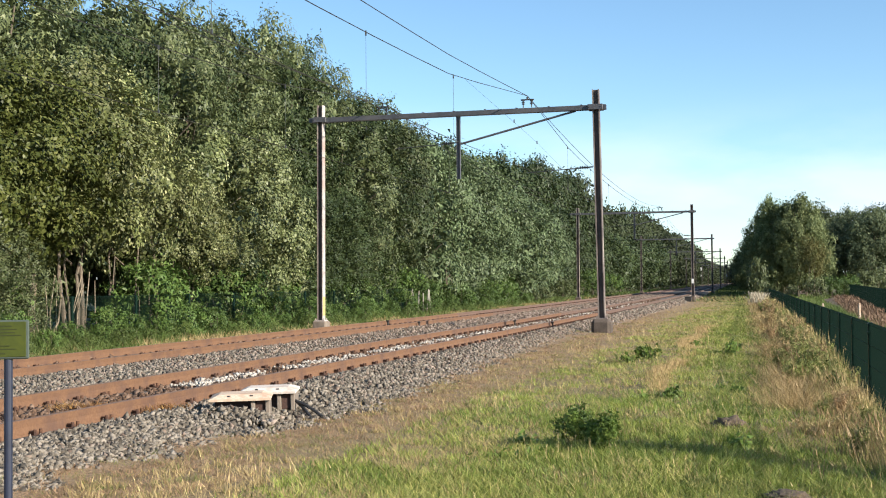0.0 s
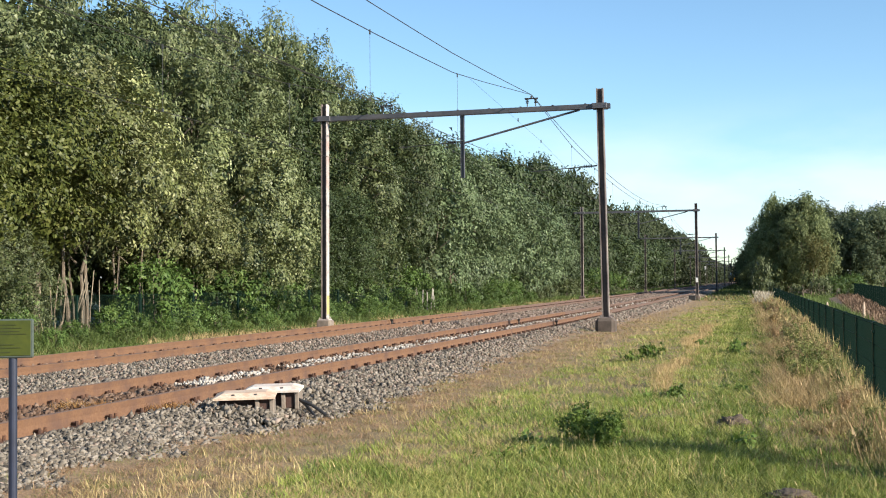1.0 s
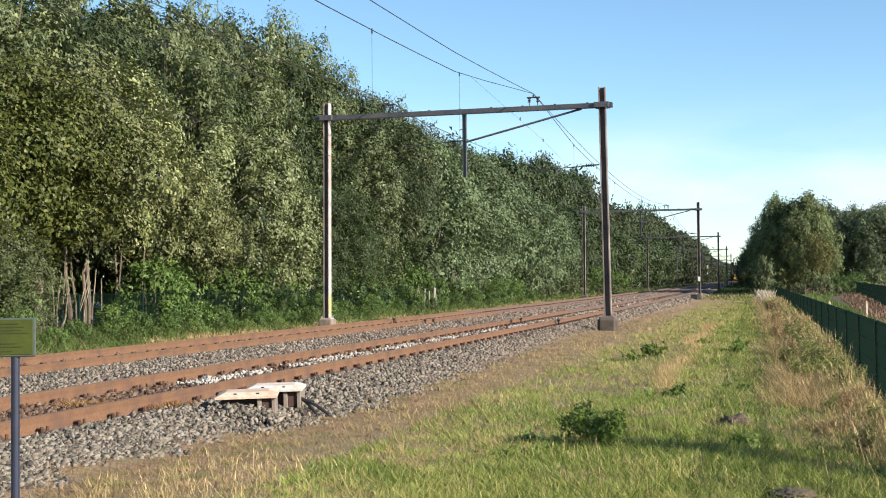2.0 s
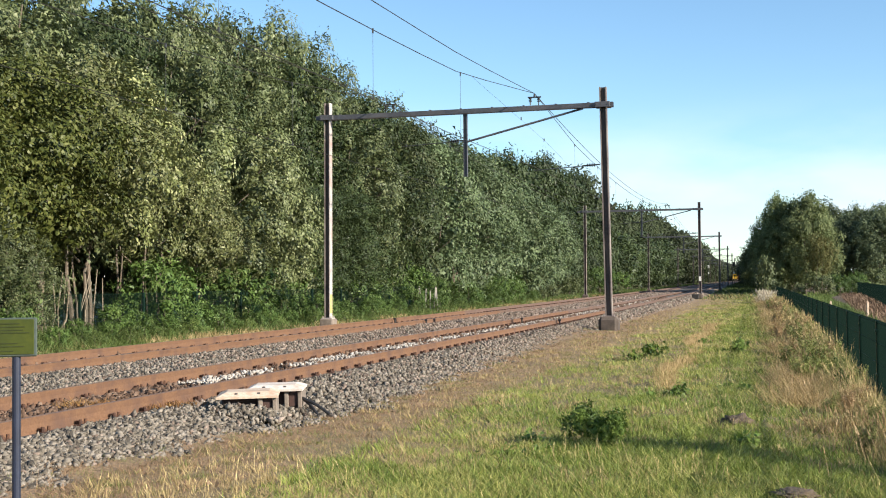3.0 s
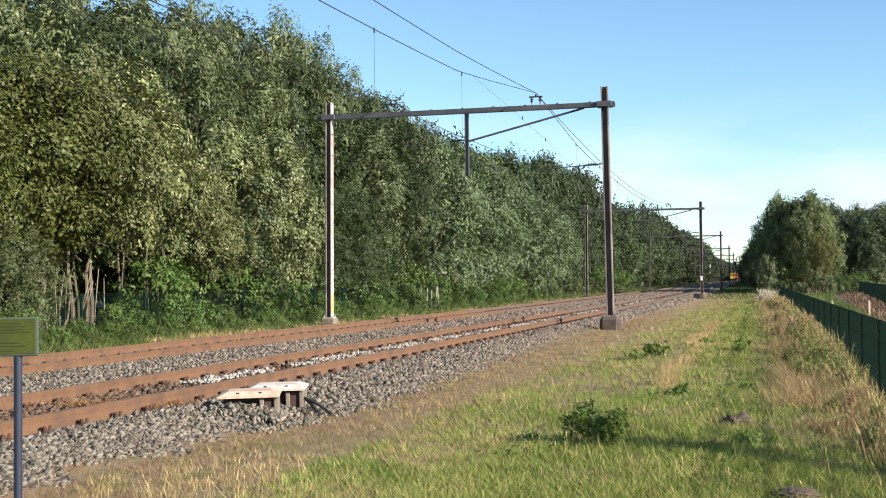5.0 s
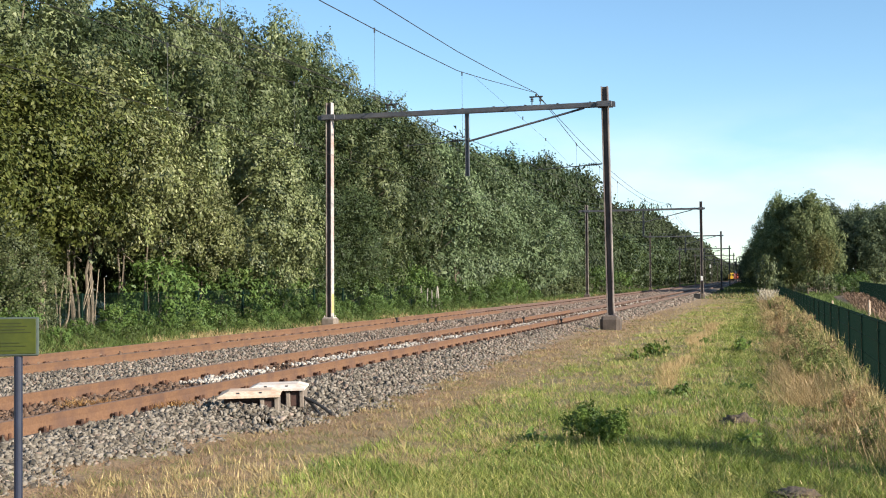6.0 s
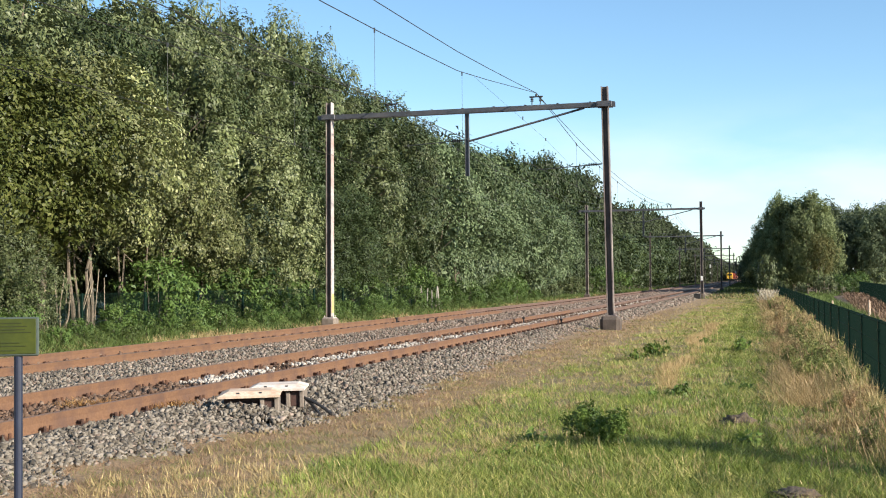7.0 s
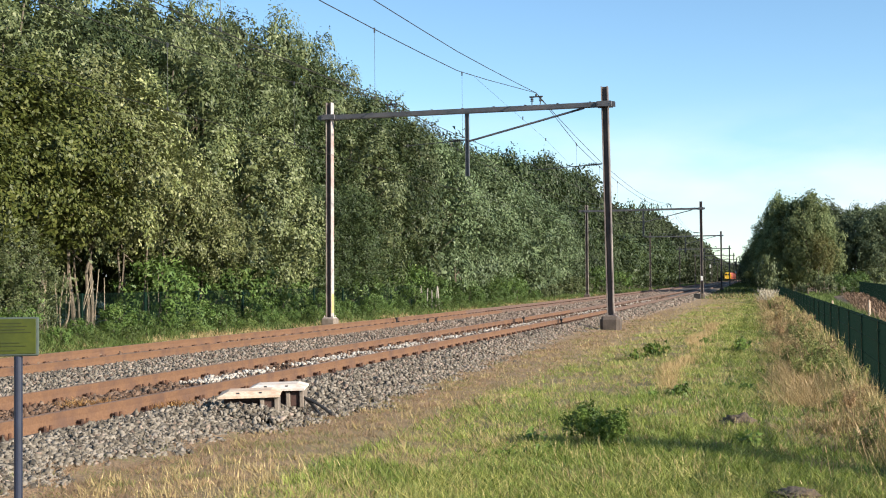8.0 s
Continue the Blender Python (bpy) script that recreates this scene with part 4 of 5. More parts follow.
def build_wood():
    oak = "tall dense dark green broadleaf tree in the wood"
    # the first alder's leaf colour carries shade, the second's sunlight
    alders = [make_tree("alder_tree", "leafy yellow-green alder with slender stems", "tree", 28 + i, 10.0, 7.0, 2.5 + 0.6 * i, 21000, 0.155, (LEAF_ALDER_SHADED, LEAF_ALDER_LIT)[i], 40, 4, 5, 1.35, 0.5, broad=True) for i in range(2)]
    pops = [make_tree("poplar_tree", "grey poplar with pale fluttering leaves at the wood's edge", "tree", 11 + i, 10.0, 7.0, 0.3, 19000, 0.165, LEAF_POPLAR, 42, 4, 3, 1.1, 0.62, broad=True) for i in range(2)]
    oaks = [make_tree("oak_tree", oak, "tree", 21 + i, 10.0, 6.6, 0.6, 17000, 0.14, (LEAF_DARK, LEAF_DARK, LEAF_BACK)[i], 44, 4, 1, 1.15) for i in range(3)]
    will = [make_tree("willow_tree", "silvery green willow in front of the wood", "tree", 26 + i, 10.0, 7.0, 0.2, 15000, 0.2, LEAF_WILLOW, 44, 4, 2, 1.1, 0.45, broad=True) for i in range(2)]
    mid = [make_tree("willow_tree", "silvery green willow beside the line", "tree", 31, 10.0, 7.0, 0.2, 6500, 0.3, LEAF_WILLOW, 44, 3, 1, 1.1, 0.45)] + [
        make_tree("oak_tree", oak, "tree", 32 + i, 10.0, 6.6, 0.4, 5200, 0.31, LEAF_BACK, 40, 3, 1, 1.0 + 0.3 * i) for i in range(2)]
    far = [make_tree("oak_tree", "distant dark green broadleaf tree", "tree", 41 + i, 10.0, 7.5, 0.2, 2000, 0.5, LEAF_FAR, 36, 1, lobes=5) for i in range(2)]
    # dark leaves here replace the shade along the wood's distant foot
    low = make_tree("oak_tree", "distant broadleaf tree at the wood's edge, shade in its leaf colour", "tree", 48, 10.0, 7.5, 0.1, 2000, 0.5, LEAF_BACK, 36, 1, lobes=5)
    dist = make_tree("oak_tree", "far-off dark green broadleaf tree", "tree", 45, 10.0, 8.0, 0.2, 650, 0.95, LEAF_FAR, 24, 1, lobes=4)
    other = [make_tree("birch_tree", "broad dark green tree beyond the railway", "tree", 61 + i, 10.0, 6.4, 0.3, 9000, 0.27, LEAF_BIRCH, 50, 3) for i in range(2)]
    birch = make_tree("birch_tree", "birch with pale trunks and yellowing hanging leaves", "tree", 66, 10.0, 5.6, 3.0, 3200, 0.3, LEAF_OLIVE, 26, 2, 3, 1.3, 0.5, PALE_BARK)
    shade = [make_tree("oak_tree", "tall very dark green tree beyond the fence", "tree", 81 + i, 10.0, 6.6, 0.2, 5500, 0.33, LEAF_SHADE, 40, 3) for i in range(2)]
    bush = [make_tree("shrub", "leafy green shrub at the wood's edge", "shrub", 51 + i, 2.6, 2.8, 0.02, 2000, 0.125, LEAF_BUSH, 16, 1, 3, 1.0, 0.7, lobes=5) for i in range(2)]
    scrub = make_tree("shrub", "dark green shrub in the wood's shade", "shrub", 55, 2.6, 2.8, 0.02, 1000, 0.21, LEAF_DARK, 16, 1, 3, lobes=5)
    olive = make_tree("shrub", "low yellow-green shrub between the track and the wood", "shrub", 57, 2.6, 3.4, 0.02, 900, 0.18, LEAF_WEEDGREEN, 16, 1, 3, lobes=5)

    def edge(protos, places, width, sway):
        for i, (s, u, h, w) in enumerate(places):
            plant(protos[i % len(protos)], s, u, h / 10, sway, None, w / width)

    distant = []

    def row(table, s0, s1, step, u, choose, lo, hi, sway, wide=None):
        s, i = s0, 0
        while s < s1:
            ob = plant(choose(s, i), s + float(RNG.uniform(-0.8, 0.8)), u + float(RNG.uniform(-0.6, 0.6)), rank(s, table) * float(RNG.uniform(lo, hi)), sway, None, wide)
            if s0 >= 300:
                distant.append(ob)
            s += step
            i += 1

    edge(alders[:1], ALDERS[:3], 7.0, 3.0)
    edge(alders[1:], ALDERS[3:], 7.0, 3.0)
    edge(pops, POPLARS, 7.0, 3.0)
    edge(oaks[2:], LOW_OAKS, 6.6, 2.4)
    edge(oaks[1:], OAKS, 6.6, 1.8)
    edge(will, WILLOWS, 7.0, 2.4)
    edge(mid[:1], FAR_WILLOWS, 7.0, 1.5)
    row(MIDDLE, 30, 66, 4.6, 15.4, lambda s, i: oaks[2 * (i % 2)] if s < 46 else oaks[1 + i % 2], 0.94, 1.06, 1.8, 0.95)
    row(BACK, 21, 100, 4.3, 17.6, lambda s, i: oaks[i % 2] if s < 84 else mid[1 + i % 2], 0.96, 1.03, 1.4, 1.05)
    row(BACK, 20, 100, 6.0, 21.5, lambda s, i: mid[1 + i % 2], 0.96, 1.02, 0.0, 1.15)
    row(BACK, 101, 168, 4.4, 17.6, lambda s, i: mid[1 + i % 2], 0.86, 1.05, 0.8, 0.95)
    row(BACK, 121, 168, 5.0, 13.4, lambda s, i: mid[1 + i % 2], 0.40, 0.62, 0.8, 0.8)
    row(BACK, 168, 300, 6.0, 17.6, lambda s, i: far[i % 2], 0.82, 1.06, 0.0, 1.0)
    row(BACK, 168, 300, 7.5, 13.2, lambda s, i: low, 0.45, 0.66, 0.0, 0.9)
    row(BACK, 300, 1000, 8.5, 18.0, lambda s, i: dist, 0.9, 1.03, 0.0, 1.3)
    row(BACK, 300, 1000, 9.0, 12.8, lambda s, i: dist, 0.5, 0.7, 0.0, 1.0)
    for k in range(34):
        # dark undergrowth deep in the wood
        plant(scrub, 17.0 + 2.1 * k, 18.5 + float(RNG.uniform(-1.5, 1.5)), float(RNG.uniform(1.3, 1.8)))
    s = 18.0
    while s < 70:
        plant(olive, s, 9.3 + float(RNG.uniform(-0.35, 0.5)), float(RNG.uniform(0.12, 0.22)))
        s += float(RNG.uniform(1.6, 3.6))
    s = 18.0
    while s < 75:
        plant(bush[int(RNG.integers(0, 2))], s, 10.0 + float(RNG.uniform(-0.5, 0.5)), float(RNG.uniform(0.16, 0.36)))
        s += float(RNG.uniform(0.8, 1.7))
    s = 18.0
    while s < 150:
        # shrubs behind the fence, and low growth that spills through it
        if not 26.5 < s < 31.5:
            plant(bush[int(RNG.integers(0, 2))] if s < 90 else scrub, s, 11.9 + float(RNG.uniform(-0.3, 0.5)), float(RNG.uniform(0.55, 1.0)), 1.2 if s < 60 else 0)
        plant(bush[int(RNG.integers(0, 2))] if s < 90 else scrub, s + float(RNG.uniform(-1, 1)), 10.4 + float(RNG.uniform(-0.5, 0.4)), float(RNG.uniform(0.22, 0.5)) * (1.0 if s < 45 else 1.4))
        s += float(RNG.uniform(1.0, 1.9)) * (1 + s / 70)
    for s, h in ((21.5, 1.25), (23.6, 1.3), (25.2, 1.1)):
        plant(oaks[0], s, 11.5, h * 0.28, 1.2, None, h * 0.36)
    for s, h in ((118, 1.0), (124, 1.1), (131, 1.2), (150, 1.0)):
        plant(bush[1], s, 10.4, h)

    def beyond(proto, x, y, scale, sway, wide=None):
        st, ut = su_of(x, y)
        plant(proto, float(st), float(ut), scale, sway, None, wide)

    # the trees on the other side of the line
    for i, (x, y, sc, w) in enumerate(((33.6, 121, 0.82, 0.75), (33.2, 119, 1.0, 0.42), (33.6, 117, 0.95, 0.7), (35.0, 115, 0.98, 0.85), (36.4, 117, 0.84, 0.7), (35.4, 127, 0.8, 0.8), (35.0, 133, 0.62, 0.6))):
        beyond(other[i % 2], x, y, sc, 0.8, w)
    beyond(birch, 35.2, 111, 0.58, 0.8, 0.5)
    for i, (x, y, sc) in enumerate(((36.2, 124, 0.8), (42.5, 131, 0.76), (44.5, 129, 0.76), (46.4, 127, 0.80), (48.0, 130, 0.86), (51.1, 133, 0.92), (54.6, 137, 0.96), (58.1, 140, 1.0), (46.0, 139, 0.86), (50, 144, 0.95), (42.5, 136, 0.84), (39, 131, 0.84))):
        beyond(shade[i % 2], x, y, sc * 1.1, 0.6)
    for i, (x, y, sc) in enumerate(((26.2, 97, 1.3), (32.4, 108, 0.5), (33.9, 106, 0.7), (35.6, 107, 0.78), (37.0, 108, 0.7), (38.4, 111, 0.86), (40.6, 113, 0.94), (42.5, 115, 1.0), (30.8, 109, 0.5), (44.8, 120, 1.1), (47.6, 123, 1.1))):
        beyond(bush[i % 2] if 34 < x < 40 else scrub, x, y, sc, 0.8 if i == 0 else 0.0, 0.62 if i == 0 else None)
    s = 172.0
    while s < 640:
        verge = float(np.interp(s, [172, 260, 320, 500], [-7.6, -5.8, -5.4, -7.0]))
        proto = far[int(RNG.integers(0, 2))] if s < 300 else dist
        # the hidden second row is made tall to shade the tracks and wood
        pair = [plant(proto, s, verge + float(RNG.uniform(-0.5, 0.1)), float(RNG.uniform(0.55, 0.75)), 0.0, None, 0.72),
                plant(proto, s + 3, verge - 6.5 + float(RNG.uniform(-1.5, 1.5)), float(RNG.uniform(1.15, 1.3)) if s < 330 else float(RNG.uniform(0.85, 1.05)), 0.0, None, 0.95)]
        if proto is dist:
            distant += pair
        s += 5.5 if s < 330 else 9.0
    join_trees("far_wood", distant, "far-off dark green wood along the line")
    # unseen slim tree beyond the fence beside the camera, added for its shadow streak
    p = plant(bush[0], 0, 0, 1.25)
    p.matrix_basis = pose(5.45, 8.45, -0.4, 0, 0, 40) @ Matrix.Diagonal((0.26, 0.26, 0.98, 1))
    for ob in [dist, low, scrub, olive, birch] + alders + will + shade + pops + oaks + mid + far + other + bush:
        drop(ob)


build_wood()


def build_stems():
    t = thing("cut_stems", "cluster of pale cut stems in the undergrowth", "stems", at=place(57.8, 10.2, -0.3))
    rng = random.Random(3)
    for i in range(6):
        bm = bmesh.new()
        x = -0.5 + 0.2 * i
        tube(bm, (x, rng.uniform(-0.2, 0.2), 0), (x + rng.uniform(-0.1, 0.15), rng.uniform(-0.2, 0.2), rng.uniform(1.0, 1.35)), 0.035, 0.028, 7)
        part("stem", bm, PALE_CONCRETE, t)
    t = thing("slender_stems", "cluster of pale slender stems in the dark under the trees", "stems", at=place(28.6, 11.9, -0.4))
    for i in range(14):
        bm = bmesh.new()
        x, y = rng.uniform(-0.9, 0.5), (-1.9 + 0.14 * i) if i < 7 else (-0.6 + 0.42 * (i - 7))
        top = Vector((x + rng.uniform(-0.3, 0.3), y + rng.uniform(-0.35, 0.6), rng.uniform(1.3, 2.1)))
        mid = (Vector((x, y, 0)) + top) / 2 + Vector((rng.uniform(-0.1, 0.1), rng.uniform(-0.15, 0.15), 0))
        r = rng.uniform(0.018, 0.032) if i < 7 else rng.uniform(0.012, 0.022)
        tube(bm, (x, y, 0), mid, r, r * 0.85, 7)
        tube(bm, mid, top, r * 0.85, r * 0.6, 7)
        part("stem", bm, PALE_BARK, t)


build_stems()


# ---- grass and herbs ----
def patch(x, y, k=0.0):
    """Slow drifts between about -1 and 1 over the ground."""
    return (np.sin(x * 1.3 + 1.7 * np.sin(y * 0.55 + k)) + np.sin(y * 0.9 + 1.3 * np.sin(x * 0.8 + 2 * k)) + np.sin((x + y) * 2.3 + k)) / 3


def blades(name, label, s, u, height, width, mat, lean=0.35, tip=False, category="grass"):
    """Thin upright blades, one triangle each; tip: a small seed head on each."""
    n = len(s)
    x, y = su_points(s, u)
    z = grade(u) + hump(x, y, u) - 0.01
    ang = RNG.uniform(0, 6.283, n)
    lx, ly = RNG.normal(0, lean, n) * height - 0.12 * height, RNG.normal(0, lean, n) * height + 0.05 * height
    wx, wy = np.cos(ang) * width / 2, np.sin(ang) * width / 2
    top = np.stack([x + lx, y + ly, z + height], 1)
    tri = np.stack([np.stack([x - wx, y - wy, z], 1), np.stack([x + wx, y + wy, z], 1), top], 1)
    if tip:
        hw, hl = width * RNG.uniform(0.6, 1.1, n), height * 0.2
        d = np.stack([lx, ly, height], 1) / np.sqrt(lx ** 2 + ly ** 2 + height ** 2)[:, None]
        side = np.stack([np.cos(ang), np.sin(ang), 0 * ang], 1)
        low = top - d * hl[:, None]
        tri = np.concatenate([tri, np.stack([low - side * hw[:, None], low + side * hw[:, None], top + d * (0.3 * hl)[:, None]], 1)])
    return tagged(new(name, quads_mesh(name, tri, len(tri), mat, 3)), label, category, kind="stuff")


def build_grass():
    n = 350000
    s = scatter_s(n, 6.0, 150, 1.48)
    u = RNG.uniform(-9.5, -1.5, n)
    x, y = su_points(s, u)
    pt = patch(x, y) + 0.7 * patch(x * 3.1, y * 2.3, 4.0) + RNG.normal(0, 0.35, n)
    greenness = np.interp(u + 0.5 * patch(x * 0.8, y * 0.5, 8.0), [-9.5, -7.6, -7.2, -6.8, -6.4, -5.6, -4.8, -3.4, -2.6, -2.0, -1.5], [0.2, 0.3, -0.2, -0.1, 0.75, 0.85, 0.2, -0.45, -0.75, -1.0, -1.3])
    for sx, sy, k in ((5.4, 26.5, 8.0), (3.1, 15.0, 1.8)):
        # bleached streaks along the line
        s1, u1 = su_of(sx, sy)
        greenness -= 1.2 * np.exp(-((u - u1) / 0.24) ** 2 - ((s - s1) / k) ** 2)
    near = np.clip((14 - s) / 5, 0, 1) * np.clip((-2.6 - u) / 1.5, 0, 1)
    g = pt * 0.8 + greenness + 0.3 * near + 0.5 * np.clip((14.5 - s) / 4, 0, 1) * np.clip((-5.8 - u) / 0.8, 0, 1)
    big = np.clip(s / 16, 0.9, 4)
    thin = RNG.uniform(0, 1, n) < np.interp(u, [-3.3, -2.5, -1.9, -1.5], [1, 1, 0.95, 0.8])
    gr = (g > 0.16) & thin
    dr = (g <= 0.16) & thin
    hg = RNG.uniform(0.018, 0.06, n) * (1 + 0.6 * near + 0.6 * np.clip(g - 0.2, 0, 1)) * np.interp(s, [8, 40], [1, 1.3]) * np.interp(u, [-3.4, -2.3], [1, 0.5])
    wg = RNG.uniform(0.007, 0.016, n) * big
    pale = patch(x * 0.9, y * 0.55, 11.0) + 0.6 * patch(x * 2.9, y * 1.9, 5.0) + RNG.normal(0, 0.4, n) > 0.22
    for name, label, k, mat in (("green_grass", "green mown grass of the verge", gr & ~pale, LEAF_GRASS), ("pale_grass", "pale yellow-green patches of mown grass", gr & pale, LEAF_PALEGRASS)):
        blades(name, label, s[k], u[k], hg[k], wg[k], mat, 0.9)
    blades("dry_grass", "yellow dry grass of the verge", s[dr], u[dr], hg[dr] * 0.9, (RNG.uniform(0.004, 0.008, n) * big)[dr], LEAF_DRY, 1.3)
    # tufts that stand out of the short grass
    for name, label, count, mat, lo, hi in (("green_tufts", "green grass tufts in the verge", 1900, LEAF_GRASS, -7.4, -3.0), ("dry_tufts", "bleached grass tufts in the verge", 1100, LEAF_DRY, -8.0, -1.7)):
        s0 = scatter_s(count, 6.5, 70, 1.45)
        u0 = RNG.uniform(lo, hi, count)
        s = (s0[:, None] + RNG.normal(0, 0.05, (count, 24)) * np.clip(s0 / 14, 1, 3)[:, None]).ravel()
        u = (u0[:, None] + RNG.normal(0, 0.05, (count, 24)) * np.clip(s0 / 14, 1, 3)[:, None]).ravel()
        h = np.repeat(RNG.uniform(0.045, 0.11, count), 24) * RNG.uniform(0.5, 1.1, count * 24)
        blades(name, label, s, u, h, RNG.uniform(0.007, 0.014, count * 24) * np.clip(s / 16, 1, 3), mat, 0.55)
    # flattened litter of dead grass beside the stones
    n = 52000
    s = scatter_s(n, 6.5, 60, 1.5)
    u = -shoulder(s) + 0.1 - np.abs(RNG.normal(0, 0.65, n))
    blades("grass_litter", "flattened dead grass beside the ballast", s, u, RNG.uniform(0.01, 0.045, n), RNG.uniform(0.005, 0.01, n) * np.clip(s / 12, 1, 3), LEAF_LITTER, 2.2)
    for name, label, count, mat, lo, hi in (("olive_tufts", "olive grass tufts in the dead litter", 420, LEAF_WEED, 0.03, 0.08), ("straw_tufts", "straw-coloured tufts in the dead litter", 520, LEAF_LITTER, 0.03, 0.08)):
        s0 = scatter_s(count, 6.5, 45, 1.45)
        u0 = -shoulder(s0) - RNG.uniform(-0.1, 1.5, count)
        s = (s0[:, None] + RNG.normal(0, 0.06, (count, 26)) * np.clip(s0 / 14, 1, 3)[:, None]).ravel()
        u = (u0[:, None] + RNG.normal(0, 0.06, (count, 26)) * np.clip(s0 / 14, 1, 3)[:, None]).ravel()
        h = np.repeat(RNG.uniform(lo, hi, count), 26) * RNG.uniform(0.4, 1.1, count * 26)
        blades(name, label, s, u, h, RNG.uniform(0.005, 0.009, count * 26) * np.clip(s / 16, 1, 3), mat, 0.8)
    # lush darker grass close by
    n = 26000
    s = scatter_s(n, 6.2, 17, 1.3)
    u = RNG.uniform(-7.4, -2.9, n)
    x, y = su_points(s, u)
    k = patch(x * 1.6, y * 1.6, 7.0) + RNG.normal(0, 0.35, n) > 0.0
    blades("lush_grass", "lush dark green grass in the verge", s[k], u[k], RNG.uniform(0.03, 0.09, n)[k], RNG.uniform(0.010, 0.02, n)[k], LEAF_HERB, 0.8)
    # a bleached streak along the verge
    n = 8500
    s = RNG.uniform(16.5, 42, n)
    u = np.interp(s, [18, 34], [-5.05, -4.68]) + 0.1 * np.sin(s * 0.7) + RNG.normal(0, 0.1, n)
    x, y = su_points(s, u)
    k = patch(x * 1.1, y * 0.8, 12.0) + RNG.normal(0, 0.3, n) > -0.1
    blades("bleached_grass", "streak of bleached grass along the verge", s[k], u[k], RNG.uniform(0.07, 0.17, n)[k], (RNG.uniform(0.006, 0.011, n) * np.clip(s / 18, 1, 3))[k], LEAF_STRAW, 0.45)
    # dry weeds caught between the rails
    n = 700
    cx = RNG.choice(4, n)
    px = np.array((-2.8, -3.0, -3.9, -4.1))[cx] + RNG.normal(0, 0.13, n)
    py = np.array((13.3, 13.1, 13.6, 13.4))[cx] + RNG.normal(0, 0.08, n)
    s, u = su_of(px, py)
    blades("track_weeds", "rusty brown withered weeds caught beside the rails", s, u, RNG.uniform(0.05, 0.14, n), RNG.uniform(0.012, 0.024, n), LEAF_WITHERED, 0.7, category="weeds")
    # taller straw stalks in loose bunches
    n = 6000
    s = scatter_s(n, 7.0, 90, 1.4)
    u = RNG.uniform(-8.2, -2.0, n)
    x, y = su_points(s, u)
    k = patch(x * 1.7, y * 1.7, 2.0) > 0.25
    s, u = s[k], u[k]
    blades("straw_stalks", "tall straw-coloured grass stalks in the verge", s, u, RNG.uniform(0.08, 0.22, len(s)), 0.004 * np.clip(s / 12, 1, 4), LEAF_DRY, 0.3, True)
    # tall weeds along the fence, and shorter tan grass in front of them
    n = 30000
    s = scatter_s(n, 10.5, 95, 1.35)
    fence_u = np.interp(s, [8, 16, 83], [-8.1, -7.8, -6.85])
    x, y = su_points(s, fence_u)
    edge = 0.32 + 0.14 * patch(x, y, 3.0)
    du = np.abs(RNG.normal(0, 1, n)) * edge + 0.02
    h = RNG.uniform(0.2, 0.6, n) * np.interp(s, [10, 16, 20, 28, 40], [0.4, 0.5, 0.85, 0.98, 0.95]) * np.clip(1.15 - du * 0.9, 0.3, 1.1) * (1 + 0.25 * patch(x * 2, y * 2, 4.0))
    gk = patch(x * 1.2, y * 1.2, 5.0) + RNG.normal(0, 0.3, n) > 0.05
    w = RNG.uniform(0.004, 0.009, n) * np.clip(s / 18, 1, 4)
    u = fence_u + du
    head = RNG.uniform(0, 1, n) < 0.25
    blades("fence_weeds", "tall olive weeds growing along the fence", s[gk], u[gk], h[gk], w[gk], LEAF_WEED, 0.25, category="weeds")
    blades("fence_straw", "tall tan dry grass growing along the fence", s[~gk & ~head], u[~gk & ~head], h[~gk & ~head], w[~gk & ~head], LEAF_DRY, 0.25)
    blades("seed_grass", "tan grass with seed heads along the fence", s[~gk & head], u[~gk & head], h[~gk & head] * 1.15, w[~gk & head] * 0.7, LEAF_DRY, 0.3, True)
    n = 5000
    s = scatter_s(n, 9.0, 80, 1.3)
    u = np.interp(s, [8, 16, 83], [-8.1, -7.8, -6.85]) + np.abs(RNG.normal(0, 0.45, n))
    x, y = su_points(s, u)
    k = patch(x * 1.5, y * 1.5, 9.0) > 0.15
    blades("sorrel", "reddish brown sorrel stalks along the fence", s[k], u[k], RNG.uniform(0.2, 0.5, n)[k] * np.interp(s, [10, 22], [0.6, 1.0])[k], (RNG.uniform(0.005, 0.01, n) * np.clip(s / 18, 1, 4))[k], LEAF_SORREL, 0.35, True, "weeds")
    n = 16000
    s = scatter_s(n, 16.0, 140, 1.2)
    u = np.interp(s, [8, 16, 83], [-8.1, -7.8, -6.85]) - RNG.uniform(0.15, 1, n) * np.interp(s, [40, 100, 140], [2.6, 4.5, 9.0])
    blades("verge_grass", "green grass beyond the fence", s, u, RNG.uniform(0.15, 0.4, n), RNG.uniform(0.015, 0.03, n) * np.clip(s / 30, 1, 3), LEAF_WEEDGREEN, 0.5)
    n = 34000
    s = scatter_s(n, 12.0, 95, 1.3)
    u = np.interp(s, [8, 16, 83], [-8.1, -7.8, -6.85]) + 0.8 + RNG.normal(0, 0.24, n)
    x, y = su_points(s, u)
    k = patch(x * 0.9, y * 0.9, 6.0) + 0.5 * patch(x * 2.6, y * 2.6, 1.0) + RNG.normal(0, 0.2, n) > 0.0
    blades("tan_grass", "bleached tan grass in front of the fence weeds", s[k], u[k], RNG.uniform(0.08, 0.28, n)[k], (RNG.uniform(0.004, 0.008, n) * np.clip(s / 16, 1, 4))[k], LEAF_STRAW, 0.8)
    # herbs on the wood's side
    n = 45000
    s = scatter_s(n, 17.0, 160, 1.5)
